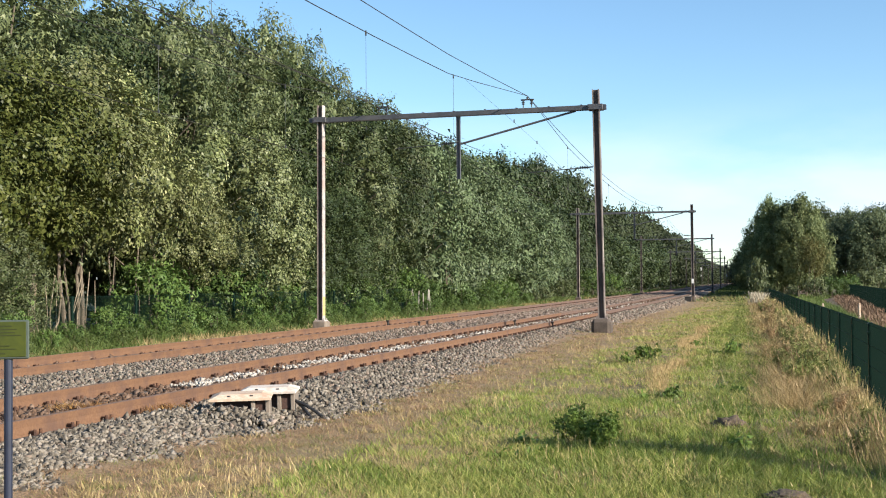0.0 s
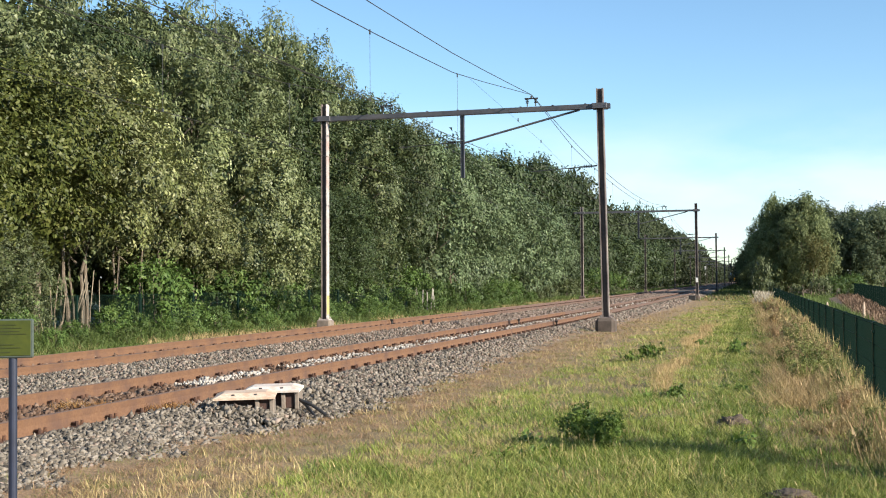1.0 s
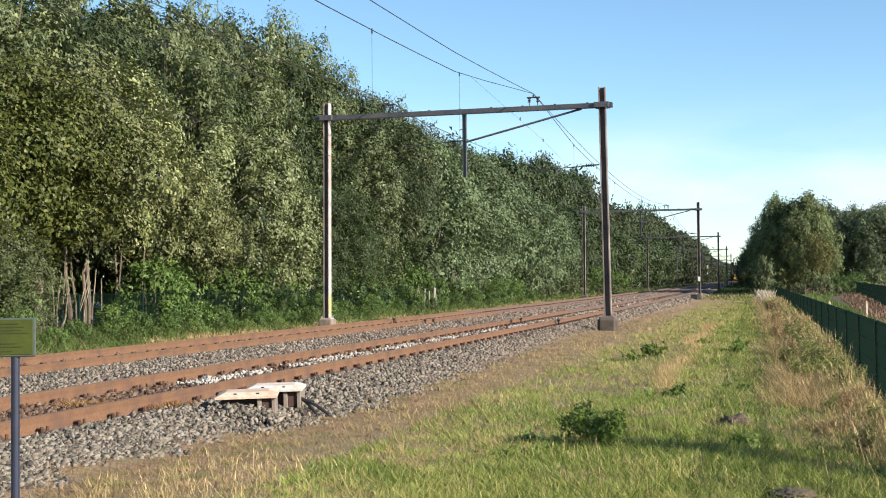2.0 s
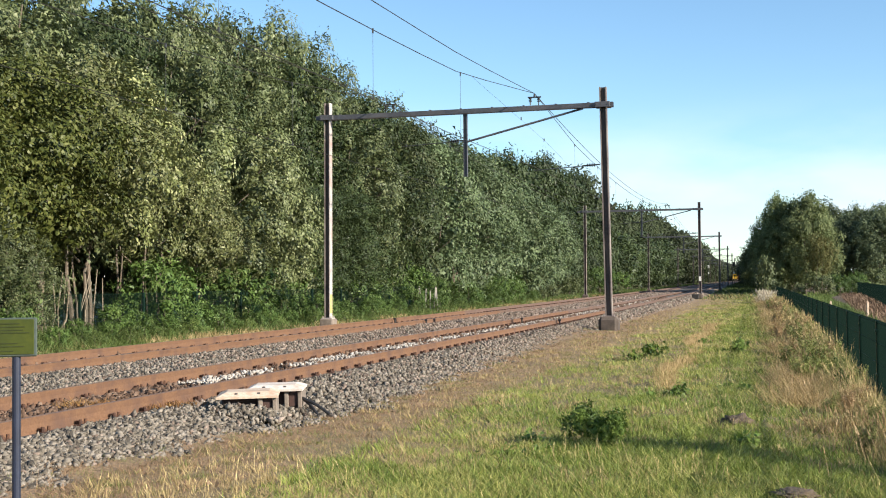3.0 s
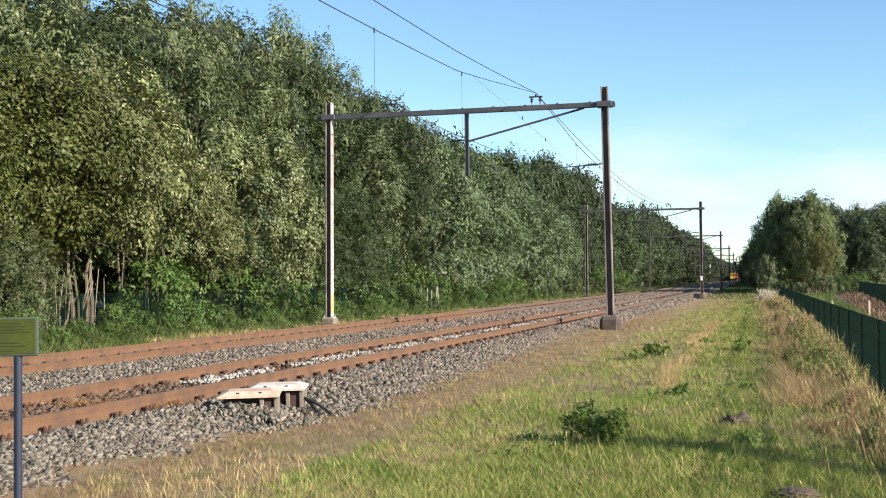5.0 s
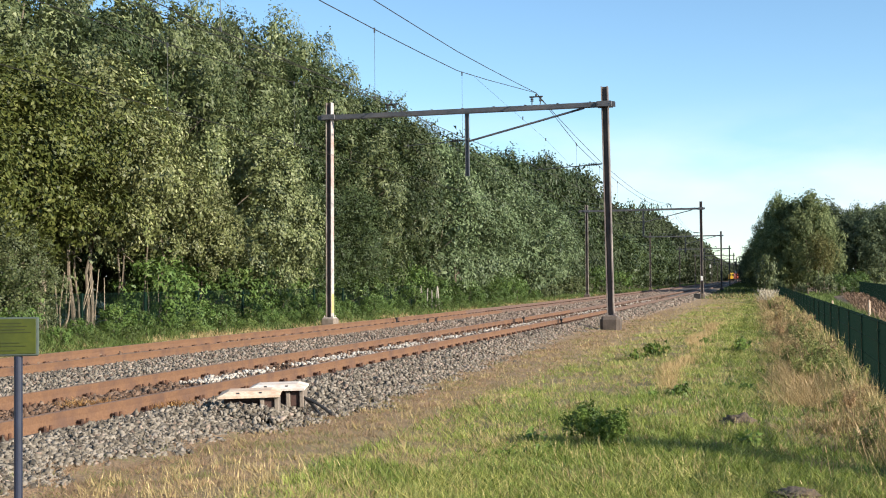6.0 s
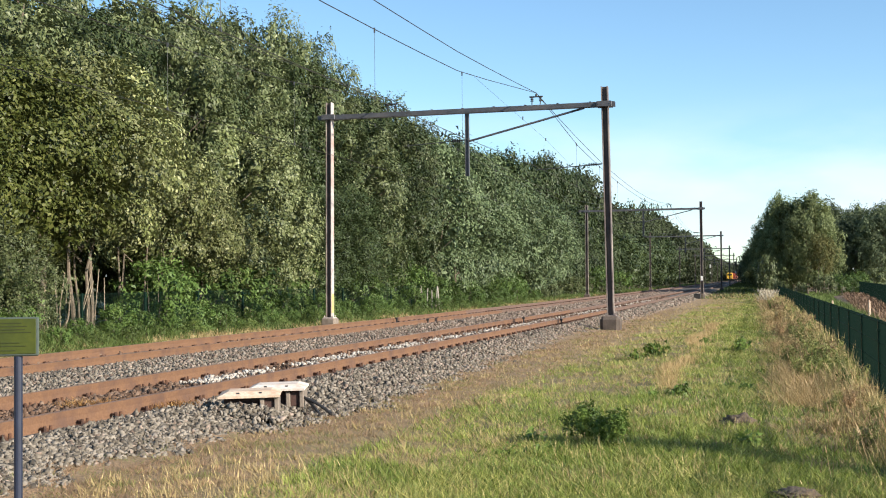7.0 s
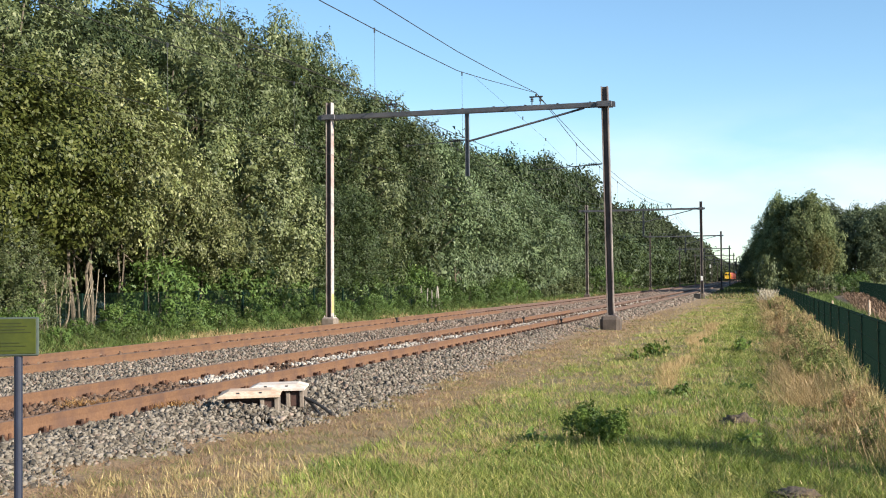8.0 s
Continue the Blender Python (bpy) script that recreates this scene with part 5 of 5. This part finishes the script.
    u = 8.0 + RNG.uniform(0, 1, n) ** 0.8 * 3.6
    h = np.interp(u, [8, 8.6, 9.5, 11.5], [0.05, 0.1, 0.3, 0.55]) * RNG.uniform(0.5, 1.2, n)
    w = RNG.uniform(0.02, 0.045, n) * np.clip(s / 30, 1, 3)
    x, y = su_points(s, u)
    dk = (u < 9.4) & (patch(x * 0.7, y * 0.7, 1) + RNG.normal(0, 0.4, n) > -0.1)
    blades("woodside_herbs", "lush green nettles and herbs below the wood", s[~dk], u[~dk], h[~dk], w[~dk], LEAF_WEEDGREEN, 0.7, category="herbs")
    blades("woodside_straw", "dry yellow grass between track and wood", s[dk], u[dk], h[dk] * 0.8, w[dk] * 0.5, LEAF_DRY, 0.4)
    # reddish dead weeds on the strip beyond the fence
    n = 16000
    s = scatter_s(n, 38.0, 105, 1.2)
    u = np.interp(s, [38, 60, 105], [-9.8, -10.3, -12.6]) - RNG.uniform(0, 5.5, n)
    blades("dead_weeds", "reddish brown dead weeds on the strip beyond the fence", s, u, RNG.uniform(0.15, 0.5, n), 0.018 * np.clip(s / 40, 1, 3), LEAF_DEAD, 0.4, True, "weeds")
    # rough dark verge farther along the line
    n = 15000
    s = RNG.uniform(88, 420, n)
    u = np.where(RNG.uniform(0, 1, n) < 0.7, RNG.uniform(-8.6, -1.5, n), RNG.uniform(8.2, 11.5, n))
    far_dry = (s < 125) & (RNG.uniform(0, 1, n) < 0.55)
    h, w = RNG.uniform(0.12, 0.4, n), 0.05 * np.clip(s / 60, 1, 4)
    blades("rough_verge", "rough dark green verge farther along the line", s[~far_dry], u[~far_dry], h[~far_dry], w[~far_dry], LEAF_WEEDGREEN, 0.8)
    blades("tan_verge", "tan dry grass farther along the verge", s[far_dry], u[far_dry], h[far_dry] * 0.6, w[far_dry], LEAF_DRY, 0.8)
    n = 350
    s = RNG.uniform(76, 81, n)
    u = -6.45 + RNG.normal(0, 0.28, n)
    blades("plume_grass", "pale whitish plume grass at the fence's end", s, u, RNG.uniform(0.3, 0.9, n), np.full(n, 0.035), PLUME, 0.35, True)


build_grass()


def build_weed(x, y, h, w, leaves, seed, label, size=0.045):
    rng = np.random.default_rng(seed)
    t = thing("weed_plant", label, "plant", at=pose(x, y, -0.31))
    cs = [(rng.normal(0, w * 0.3), rng.normal(0, w * 0.3), h * rng.uniform(0.3, 0.8)) for i in range(9)]
    rs = [(w * 0.24, w * 0.24, h * 0.3)] * 9
    bm = bmesh.new()
    for c in cs:
        tube(bm, (c[0] * 0.2, c[1] * 0.2, -0.02), c, 0.006, 0.003, 5)
    part("stalk", bm, LEAF_WEED, t)
    q = leaf_quads(rng, cs, rs, leaves, size, 0.4, 0.3, 0.9)
    part("foliage", quads_mesh("foliage", q, len(q), LEAF_HERB, 3), None, t)
    return t


build_weed(1.36, 11.15, 0.36, 0.30, 2200, 1, "dark green leafy weed standing in the grass", 0.026)
build_weed(1.52, 10.7, 0.36, 0.34, 2400, 2, "dark green leafy weed standing in the grass", 0.026)
build_weed(4.08, 23.6, 0.22, 0.34, 220, 4, "broad-leaved dark weed in the verge", 0.08)
build_weed(3.6, 22.6, 0.14, 0.3, 120, 5, "broad-leaved dark weed in the verge", 0.08)
build_weed(3.12, 15.75, 0.09, 0.3, 170, 6, "broad-leaved dark weed in the verge", 0.06)
build_weed(6.3, 25.3, 0.2, 0.3, 150, 7, "broad-leaved dark weed in the verge", 0.08)

wr = random.Random(21)
for k in range(9):
    ws, wu = 9.0 + 24.0 * wr.random() ** 1.6, wr.uniform(-6.5, -3.9)
    wp = P(ws, wu)
    build_weed(wp.x, wp.y, wr.uniform(0.03, 0.06), wr.uniform(0.12, 0.24), 90, 30 + k, "small flat dark green weed in the grass", 0.05 * max(1, ws / 18))


def build_fence_weeds():
    rng = np.random.default_rng(12)
    protos = []
    for k, (mat, label) in enumerate(((LEAF_WEED, "bushy olive weed at the foot of the fence"), (LEAF_DRY, "dry bleached weed at the foot of the fence"), (LEAF_SORREL, "reddish seeded weed at the foot of the fence"), (LEAF_WEEDGREEN, "green leafy weed at the foot of the fence"))):
        t = thing("weed_plant", label, "plant")
        n = 14
        top = [(rng.normal(0, 0.13), rng.normal(0, 0.13), rng.uniform(0.3, 0.55)) for i in range(n)]
        bm = bmesh.new()
        for c in top:
            tube(bm, (c[0] * 0.3, c[1] * 0.3, -0.02), c, 0.006, 0.003, 4)
        part("stalk", bm, mat, t)
        cs = [(c[0] * f, c[1] * f, c[2] * f) for c in top for f in (0.45, 0.7, 0.95)]
        rs = [(0.05, 0.05, 0.075)] * len(cs)
        q = leaf_quads(rng, cs, rs, 1300, 0.026, 0.3, 0.2, 0.9, spray=3)
        part("foliage", quads_mesh("foliage", q, len(q), mat, 3), None, t)
        protos.append(t)
    for i in range(110):
        s = float(scatter_s(1, 11.0, 70, 1.25)[0])
        u = float(np.interp(s, [8, 16, 83], [-8.1, -7.8, -6.85])) + abs(float(rng.normal(0, 0.38))) + 0.08
        p = P(s, u)
        k = int(rng.choice(4, p=(0.50, 0.24, 0.16, 0.10)))
        h = float(rng.uniform(0.6, 1.15)) * float(np.interp(s, [11, 16, 22], [0.45, 0.55, 1.0]))
        ob = copy_thing(protos[k], pose(p.x, p.y, float(grade(u)), 0, 0, float(rng.uniform(0, 360))))
        ob.scale = (h * 1.1, h * 1.1, h)
    for ob in protos:
        drop(ob)


build_fence_weeds()


def build_mound(x, y, r, h, seed):
    rng = np.random.default_rng(seed)
    bm = bmesh.new()
    bmesh.ops.create_icosphere(bm, subdivisions=4, radius=1)
    for v in bm.verts:
        k = 1 + 0.3 * noise.noise(v.co * 2.5 + Vector((seed, 0, 0))) + 0.3 * noise.noise(v.co * 9) + 0.2 * noise.noise(v.co * 21)
        v.co = Vector((v.co.x * r * k, v.co.y * r * k, max(v.co.z, -0.3) * h * k))
    ob = part("molehill", bm, SOIL, None, smooth=True, at=pose(x, y, -0.31))
    tagged(ob, "low crumbly brown molehill in the grass", "molehill", "molehills in the verge")


build_mound(3.02, 12.35, 0.19, 0.12, 1)
build_mound(2.46, 8.45, 0.16, 0.045, 2)


# ---- fences ----
def panel_mesh(width, z0, z1):
    bm = bmesh.new()
    n = int(width / 0.05)
    for i in range(n):
        box(bm, 0.005, 0.005, z1 - z0, pose(0, 0.04 + i * (width - 0.08) / (n - 1), (z0 + z1) / 2))
    for z in np.linspace(z0 + 0.04, z1 - 0.03, 5):
        for dx in (-0.008, 0.008):
            box(bm, 0.006, width, 0.006, pose(dx, width / 2, float(z)))
    return finish("panel", bm, FENCE_PANEL)


def post_mesh(z0, z1, w=0.06):
    bm = bmesh.new()
    box(bm, w, w, z1 - z0, pose(0, 0, (z0 + z1) / 2), 0.006)
    box(bm, w * 0.94, w * 0.94, 0.012, pose(0, 0, z1 + 0.004), 0.004)
    for z in np.linspace(z0 + 0.15, z1 - 0.12, 3):
        box(bm, w * 1.35, w * 1.3, 0.035, pose(0, 0, float(z)), 0.004)
    return finish("post", bm, FENCE)


def build_fence(start, end, z0, z1, label, step=2.48, w=0.06):
    a, b = Vector(start), Vector(end)
    n = round((b - a).length / step)
    d = (b - a).normalized()
    turn = math.degrees(math.atan2(-d.x, d.y))
    t = thing("metal_fence", label, "fence")
    pm, sm = panel_mesh(step, z0, z1), post_mesh(z0 - 0.3, z1 - 0.01, w)
    for i in range(n + 1):
        p = a + d * step * i
        part("post", sm, None, t, at=pose(p.x, p.y, 0, 0, 0, turn))
        if i < n:
            tagged(part("panel", pm, None, t, at=pose(p.x, p.y, 0, 0, 0, turn)), kind="stuff")
    return t


build_fence((1.56 + 0.261 * 5.52, 5.52), (1.56 + 0.261 * 82, 82), -0.42, 0.68, "dark green rod-mesh metal fence overgrown by weeds")
build_fence((17.5, 46), (43, 125), -0.4, 0.85, "dark green rod-mesh metal fence beyond the brown strip")
pa, pb = P(17.78, 11.0), P(62, 11.0)
build_fence((pa.x, pa.y), (pb.x, pb.y), -0.35, 0.98, "green metal fence half hidden before the wood", 3.3)


def build_marker(x, y, h):
    bm = bmesh.new()
    box(bm, 0.08, 0.08, h, pose(0, 0, h / 2), 0.012)
    box(bm, 0.06, 0.06, 0.04, pose(0, 0, h + 0.02), 0.012)
    ob = part("marker_post", bm, LID, None, at=pose(x, y, -0.42))
    tagged(ob, "short white wooden marker post beyond the fence", "post", "white posts beyond the fence")


build_marker(16.1, 45.3, 0.72)
build_marker(17.7, 54.5, 0.55)


# ---- sign ----
def build_sign():
    t = thing("marker_sign", "yellow-green marker sign on a dark blue post", "sign", at=pose(-2.13, 6.0, 0, 0, 0, 12))
    bm = bmesh.new()
    tube(bm, (0, 0, -0.8), (0, 0, 0.9), 0.021, None, 16)
    part("post", bm, SIGN_POST, t)
    bm = bmesh.new()
    box(bm, 0.208, 0.02, 0.195, pose(-0.003, -0.018, 0.96), 0.006)
    board = part("board", bm, SIGN_EDGE, t)
    bm = bmesh.new()
    box(bm, 0.186, 0.006, 0.175, pose(-0.006, -0.029, 0.962), 0.002)
    face = part("face", bm, SIGN_FACE, t, "yellow-green printed face")
    for z, w, x in ((1.028, 0.10, -0.03), (1.012, 0.13, -0.02), (0.996, 0.12, -0.025), (0.982, 0.15, -0.01), (0.93, 0.09, -0.035), (0.914, 0.12, -0.02), (0.892, 0.07, -0.045)):
        bm = bmesh.new()
        box(bm, w, 0.002, 0.0045, pose(x, -0.0332, z))
        part("text_bar", bm, SIGN_TEXT, face)


build_sign()


# ---- cable covers beside the near rail ----
def build_cover(x, y, z, turn, label, paint):
    t = thing("cable_box", label, "cable box", "cable boxes by the rail", at=pose(x, y, z, 1.5, -1.0, turn))
    bm = bmesh.new()
    # a plate with sloping rims round a raised middle
    rings = []
    for w, d, z in ((0.655, 0.50, -0.035), (0.66, 0.505, -0.012), (0.46, 0.30, 0.03)):
        rings.append([bm.verts.new((sx * w / 2, sy * d / 2, z)) for sx, sy in ((-1, -1), (1, -1), (1, 1), (-1, 1))])
    for r0, r1 in zip(rings, rings[1:]):
        for k in range(4):
            bm.faces.new((r0[k], r0[(k + 1) % 4], r1[(k + 1) % 4], r1[k]))
    bm.faces.new(rings[2])
    bm.faces.new(list(reversed(rings[0])))
    lid = part("lid", bm, paint, t, "pale weathered lid with sloping rims")
    for dx in (-0.12, 0.12):
        bm = bmesh.new()
        box(bm, 0.035, 0.03, 0.02, pose(dx, -0.19, 0.008, 18, 0, 0), 0.004)
        part("latch", bm, DARKSTEEL, lid)
    bm = bmesh.new()
    box(bm, 0.40, 0.30, 0.18, pose(-0.08, 0.03, -0.125), 0.01)
    part("casing", bm, BRICK, t, "rusty brown casing")
    for dx in (0.135, 0.29):
        bm = bmesh.new()
        box(bm, 0.05, 0.40, 0.20, pose(dx, -0.01, -0.135), 0.008)
        part("foot", bm, FOOT, t, "grey concrete foot")
    bm = bmesh.new()
    box(bm, 0.105, 0.36, 0.18, pose(0.2125, 0.0, -0.13), 0.006)
    part("infill", bm, BRICK, t, "dark brick-red infill")


build_cover(-2.125, 13.15, 0.02, 5, "low cable box with cream lid beside the rail", LID)
build_cover(-1.93, 13.95, 0.02, 0, "low cable box with whitish lid beside the rail", LID_WHITE)
for k, (e0, e1) in enumerate((((-1.63, 13.80, -0.10), (-1.28, 13.58, -0.27)), ((-1.62, 13.90, -0.12), (-1.40, 13.52, -0.28)))):
    e0, e1 = Vector(e0), Vector(e1)
    bm = bmesh.new()
    pts = [e0.lerp(e1, f) + Vector((0, 0, 0.02 * math.sin(f * 3.1))) for f in np.linspace(0, 1, 9)]
    side = (e1 - e0).cross(Vector((0, 0, 1))).normalized()
    up = side.cross((e1 - e0).normalized())
    rings = [[bm.verts.new(p + 0.018 * (side * math.cos(a * math.tau / 7) + up * math.sin(a * math.tau / 7))) for a in range(7)] for p in pts]
    for ra, rb in zip(rings, rings[1:]):
        for a in range(7):
            bm.faces.new((ra[a], ra[(a + 1) % 7], rb[(a + 1) % 7], rb[a]))
    bm.faces.new(rings[0][::-1])
    bm.faces.new(rings[-1])
    bmesh.ops.recalc_face_normals(bm, faces=bm.faces)
    tagged(part("cable", bm, DARKSTEEL, None), "black cable running from the box into the stones", "cable", "cables by the cable boxes")


# ---- stakes beside the rails ----
STAKES = [(36.7, 4.20), (38.1, 5.70), (38.3, 1.40), (36.7, -0.12)]
for st_s, st_u in STAKES:
    bm = bmesh.new()
    box(bm, 0.045, 0.045, 0.2, pose(0, 0, -0.07), 0.008)
    box(bm, 0.09, 0.02, 0.06, pose(0, -0.03, 0.01), 0.004)
    tagged(part("track_marker", bm, DARKSTEEL, None, at=place(st_s, st_u, -0.02)), "small dark marker stake clamped beside a rail", "marker stake", "marker stakes on the track")


# ---- signals ----
def build_signal(s, u, h, face, label):
    t = thing("railway_signal", label, "railway signal", at=place(s, u))
    bm = bmesh.new()
    tube(bm, (0, 0, -0.4), (0, 0, h), 0.08, 0.07, 10)
    part("post", bm, DARKSTEEL, t)
    bm = bmesh.new()
    box(bm, 0.55, 0.12, 1.0, pose(0, -0.1, h - 0.1), 0.1)
    head = part("head", bm, face, t)
    for k in range(3):
        bm = bmesh.new()
        tube(bm, (0, -0.17, h + 0.2 - 0.3 * k), (0, -0.36, h + 0.2 - 0.3 * k), 0.1, 0.1, 10)
        part("lamp_hood", bm, DARKSTEEL, head)
    bm = bmesh.new()
    box(bm, 0.25, 0.04, 0.5, pose(0, -0.1, h - 2.2), 0.01)
    part("plate", bm, WHITE, t)


build_signal(395, 7.1, 5.3, WHITE, "railway signal with pale sunlit head beside the line")
build_signal(292, -1.95, 4.85, DARKSTEEL, "black railway signal beside the line")
bm = bmesh.new()
box(bm, 0.5, 0.4, 0.34, pose(0, 0, 0.17), 0.03)
box(bm, 0.55, 0.45, 0.04, pose(0, 0, 0.36), 0.01)
tagged(part("relay_box", bm, DARKSTEEL, None, at=place(91.0, -1.35, -0.28)), "small dark relay box beside a mast", "relay box")
bm = bmesh.new()
box(bm, 0.17, 0.03, 0.34, Matrix.Translation((0, 0, 0)), 0.006)
tagged(part("mast_plate", bm, WHITE, None, at=place(92.05, -1.65, 1.25) @ pose(0, -0.06, 0)), "white plate fixed on a catenary mast", "plate")


# ---- train ----
def build_train():
    t = thing("locomotive", "yellow and red locomotive coming along the far track", "locomotive")
    bm = bmesh.new()
    prof = [(-1.4, 1.0), (1.4, 1.0), (1.45, 2.6), (1.3, 3.5), (0.85, 3.95), (-0.85, 3.95), (-1.3, 3.5), (-1.45, 2.6)]
    hull_bar(bm, (0, 16.5, 0), (0, 1.6, 0), prof)
    part("body", bm, TRAIN_RED, t, "orange-red body with dark stripes")
    bm = bmesh.new()
    rings = []
    for y, k, dz in ((1.59, 1.0, 0), (0.6, 0.97, 0.0), (0.0, 0.9, -0.05)):
        rings.append([bm.verts.new((x * k, y, z + dz if z > 3 else z)) for x, z in prof])
    for r0, r1 in zip(rings, rings[1:]):
        for i in range(8):
            bm.faces.new((r0[i], r0[(i + 1) % 8], r1[(i + 1) % 8], r1[i]))
    bm.faces.new(rings[2])
    bm.faces.new(list(reversed(rings[0])))
    cab = part("cab", bm, TRAIN_YELLOW, t, "bright yellow cab front")
    for x in (-0.6, 0.6):
        bm = bmesh.new()
        box(bm, 0.95, 0.05, 0.75, pose(x, -0.01, 2.95, 0, 0, 0), 0.04)
        part("windscreen", bm, GLASS, cab)
        bm = bmesh.new()
        tube(bm, (x * 1.5, 0.02, 1.6), (x * 1.5, -0.06, 1.6), 0.14, 0.12, 12)
        part("headlight", bm, HEADLIGHT, cab)
    for z in (1.7, 2.3, 2.9):
        bm = bmesh.new()
        for x in (-1.46, 1.46):
            box(bm, 0.03, 14.0, 0.16, pose(x if z < 2.6 else x * 0.97, 9.2, z))
        part("stripe", bm, DARKSTEEL, t)
    for y in (3.6, 13.0):
        bm = bmesh.new()
        box(bm, 2.3, 3.4, 0.55, pose(0, y, 0.7), 0.08)
        bogie = part("bogie", bm, DARKSTEEL, t)
        for dy in (-1.25, 1.25):
            for x in (-0.72, 0.72):
                bm = bmesh.new()
                tube(bm, (x - 0.07, y + dy, 0.48), (x + 0.07, y + dy, 0.48), 0.47, None, 18)
                part("wheel", bm, DARKSTEEL, bogie)
    bm = bmesh.new()
    box(bm, 2.6, 0.35, 0.5, pose(0, 0.2, 0.95), 0.05)
    for x in (-0.87, 0.87):
        tube(bm, (x, 0.1, 1.05), (x, -0.45, 1.05), 0.1, None, 10)
        tube(bm, (x, -0.45, 1.05), (x, -0.52, 1.05), 0.22, None, 14)
    part("buffer_beam", bm, DARKSTEEL, t)
    # the train behind it
    cars = []
    for k in range(4):
        c = thing("railway_carriage", "orange-red railway carriage behind the locomotive", "carriage", "carriages of the train")
        bm = bmesh.new()
        hull_bar(bm, (0, 19.0, 0), (0, 0.4, 0), prof)
        part("body", bm, TRAIN_RED, c)
        for z in (1.7, 2.9):
            bm = bmesh.new()
            for x in (-1.46, 1.46):
                box(bm, 0.03, 18.0, 0.3, pose(x if z < 2.6 else x * 0.97, 9.7, z))
            part("stripe", bm, DARKSTEEL, c)
        for y in (3.2, 16.2):
            bm = bmesh.new()
            box(bm, 2.3, 3.0, 0.7, pose(0, y, 0.65), 0.08)
            for dy in (-1.1, 1.1):
                for x in (-0.72, 0.72):
                    tube(bm, (x - 0.07, y + dy, 0.47), (x + 0.07, y + dy, 0.47), 0.46, None, 14)
            part("bogie", bm, DARKSTEEL, c)
        cars.append(c)
    return t, cars


LOCO, CARS = build_train()


def train_s(t):
    """Where the locomotive's front is on the line at t seconds."""
    return 552.0 + 30.0 * (8.0 - t)


def motions():
    times = [0, 1, 2, 3, 4, 5, 6, 7, 8]
    for k, ob in enumerate([LOCO] + CARS):
        off = 0 if k == 0 else 17.5 + 19.6 * (k - 1)
        walk(ob, [(t, place(train_s(t) + off, 5.1)) for t in times])
    rng = random.Random(5)
    for ob, amp in SWAYING:
        for child in ob.children:
            if not child.name.startswith("crown"):
                continue
            p = child.location.copy()
            w1, w2 = rng.uniform(1.5, 2.4), rng.uniform(2.6, 3.9)
            a, b, c, d = (rng.uniform(0, 6.28) for i in range(4))
            rows = []
            for i in range(21):
                t = 0.4 * i
                gust = 0.6 + 0.4 * math.sin(0.8 * t + ob.location.y * 0.08)
                rx = amp * gust * (0.6 * math.sin(w1 * t + a) + 0.4 * math.sin(w2 * t + b))
                ry = amp * gust * (0.6 * math.sin(w1 * t + c) + 0.4 * math.sin(w2 * t + d))
                rows.append((t, pose(p.x, p.y, p.z, rx, ry, 0.8 * rx)))
            walk(child, rows)


motions()
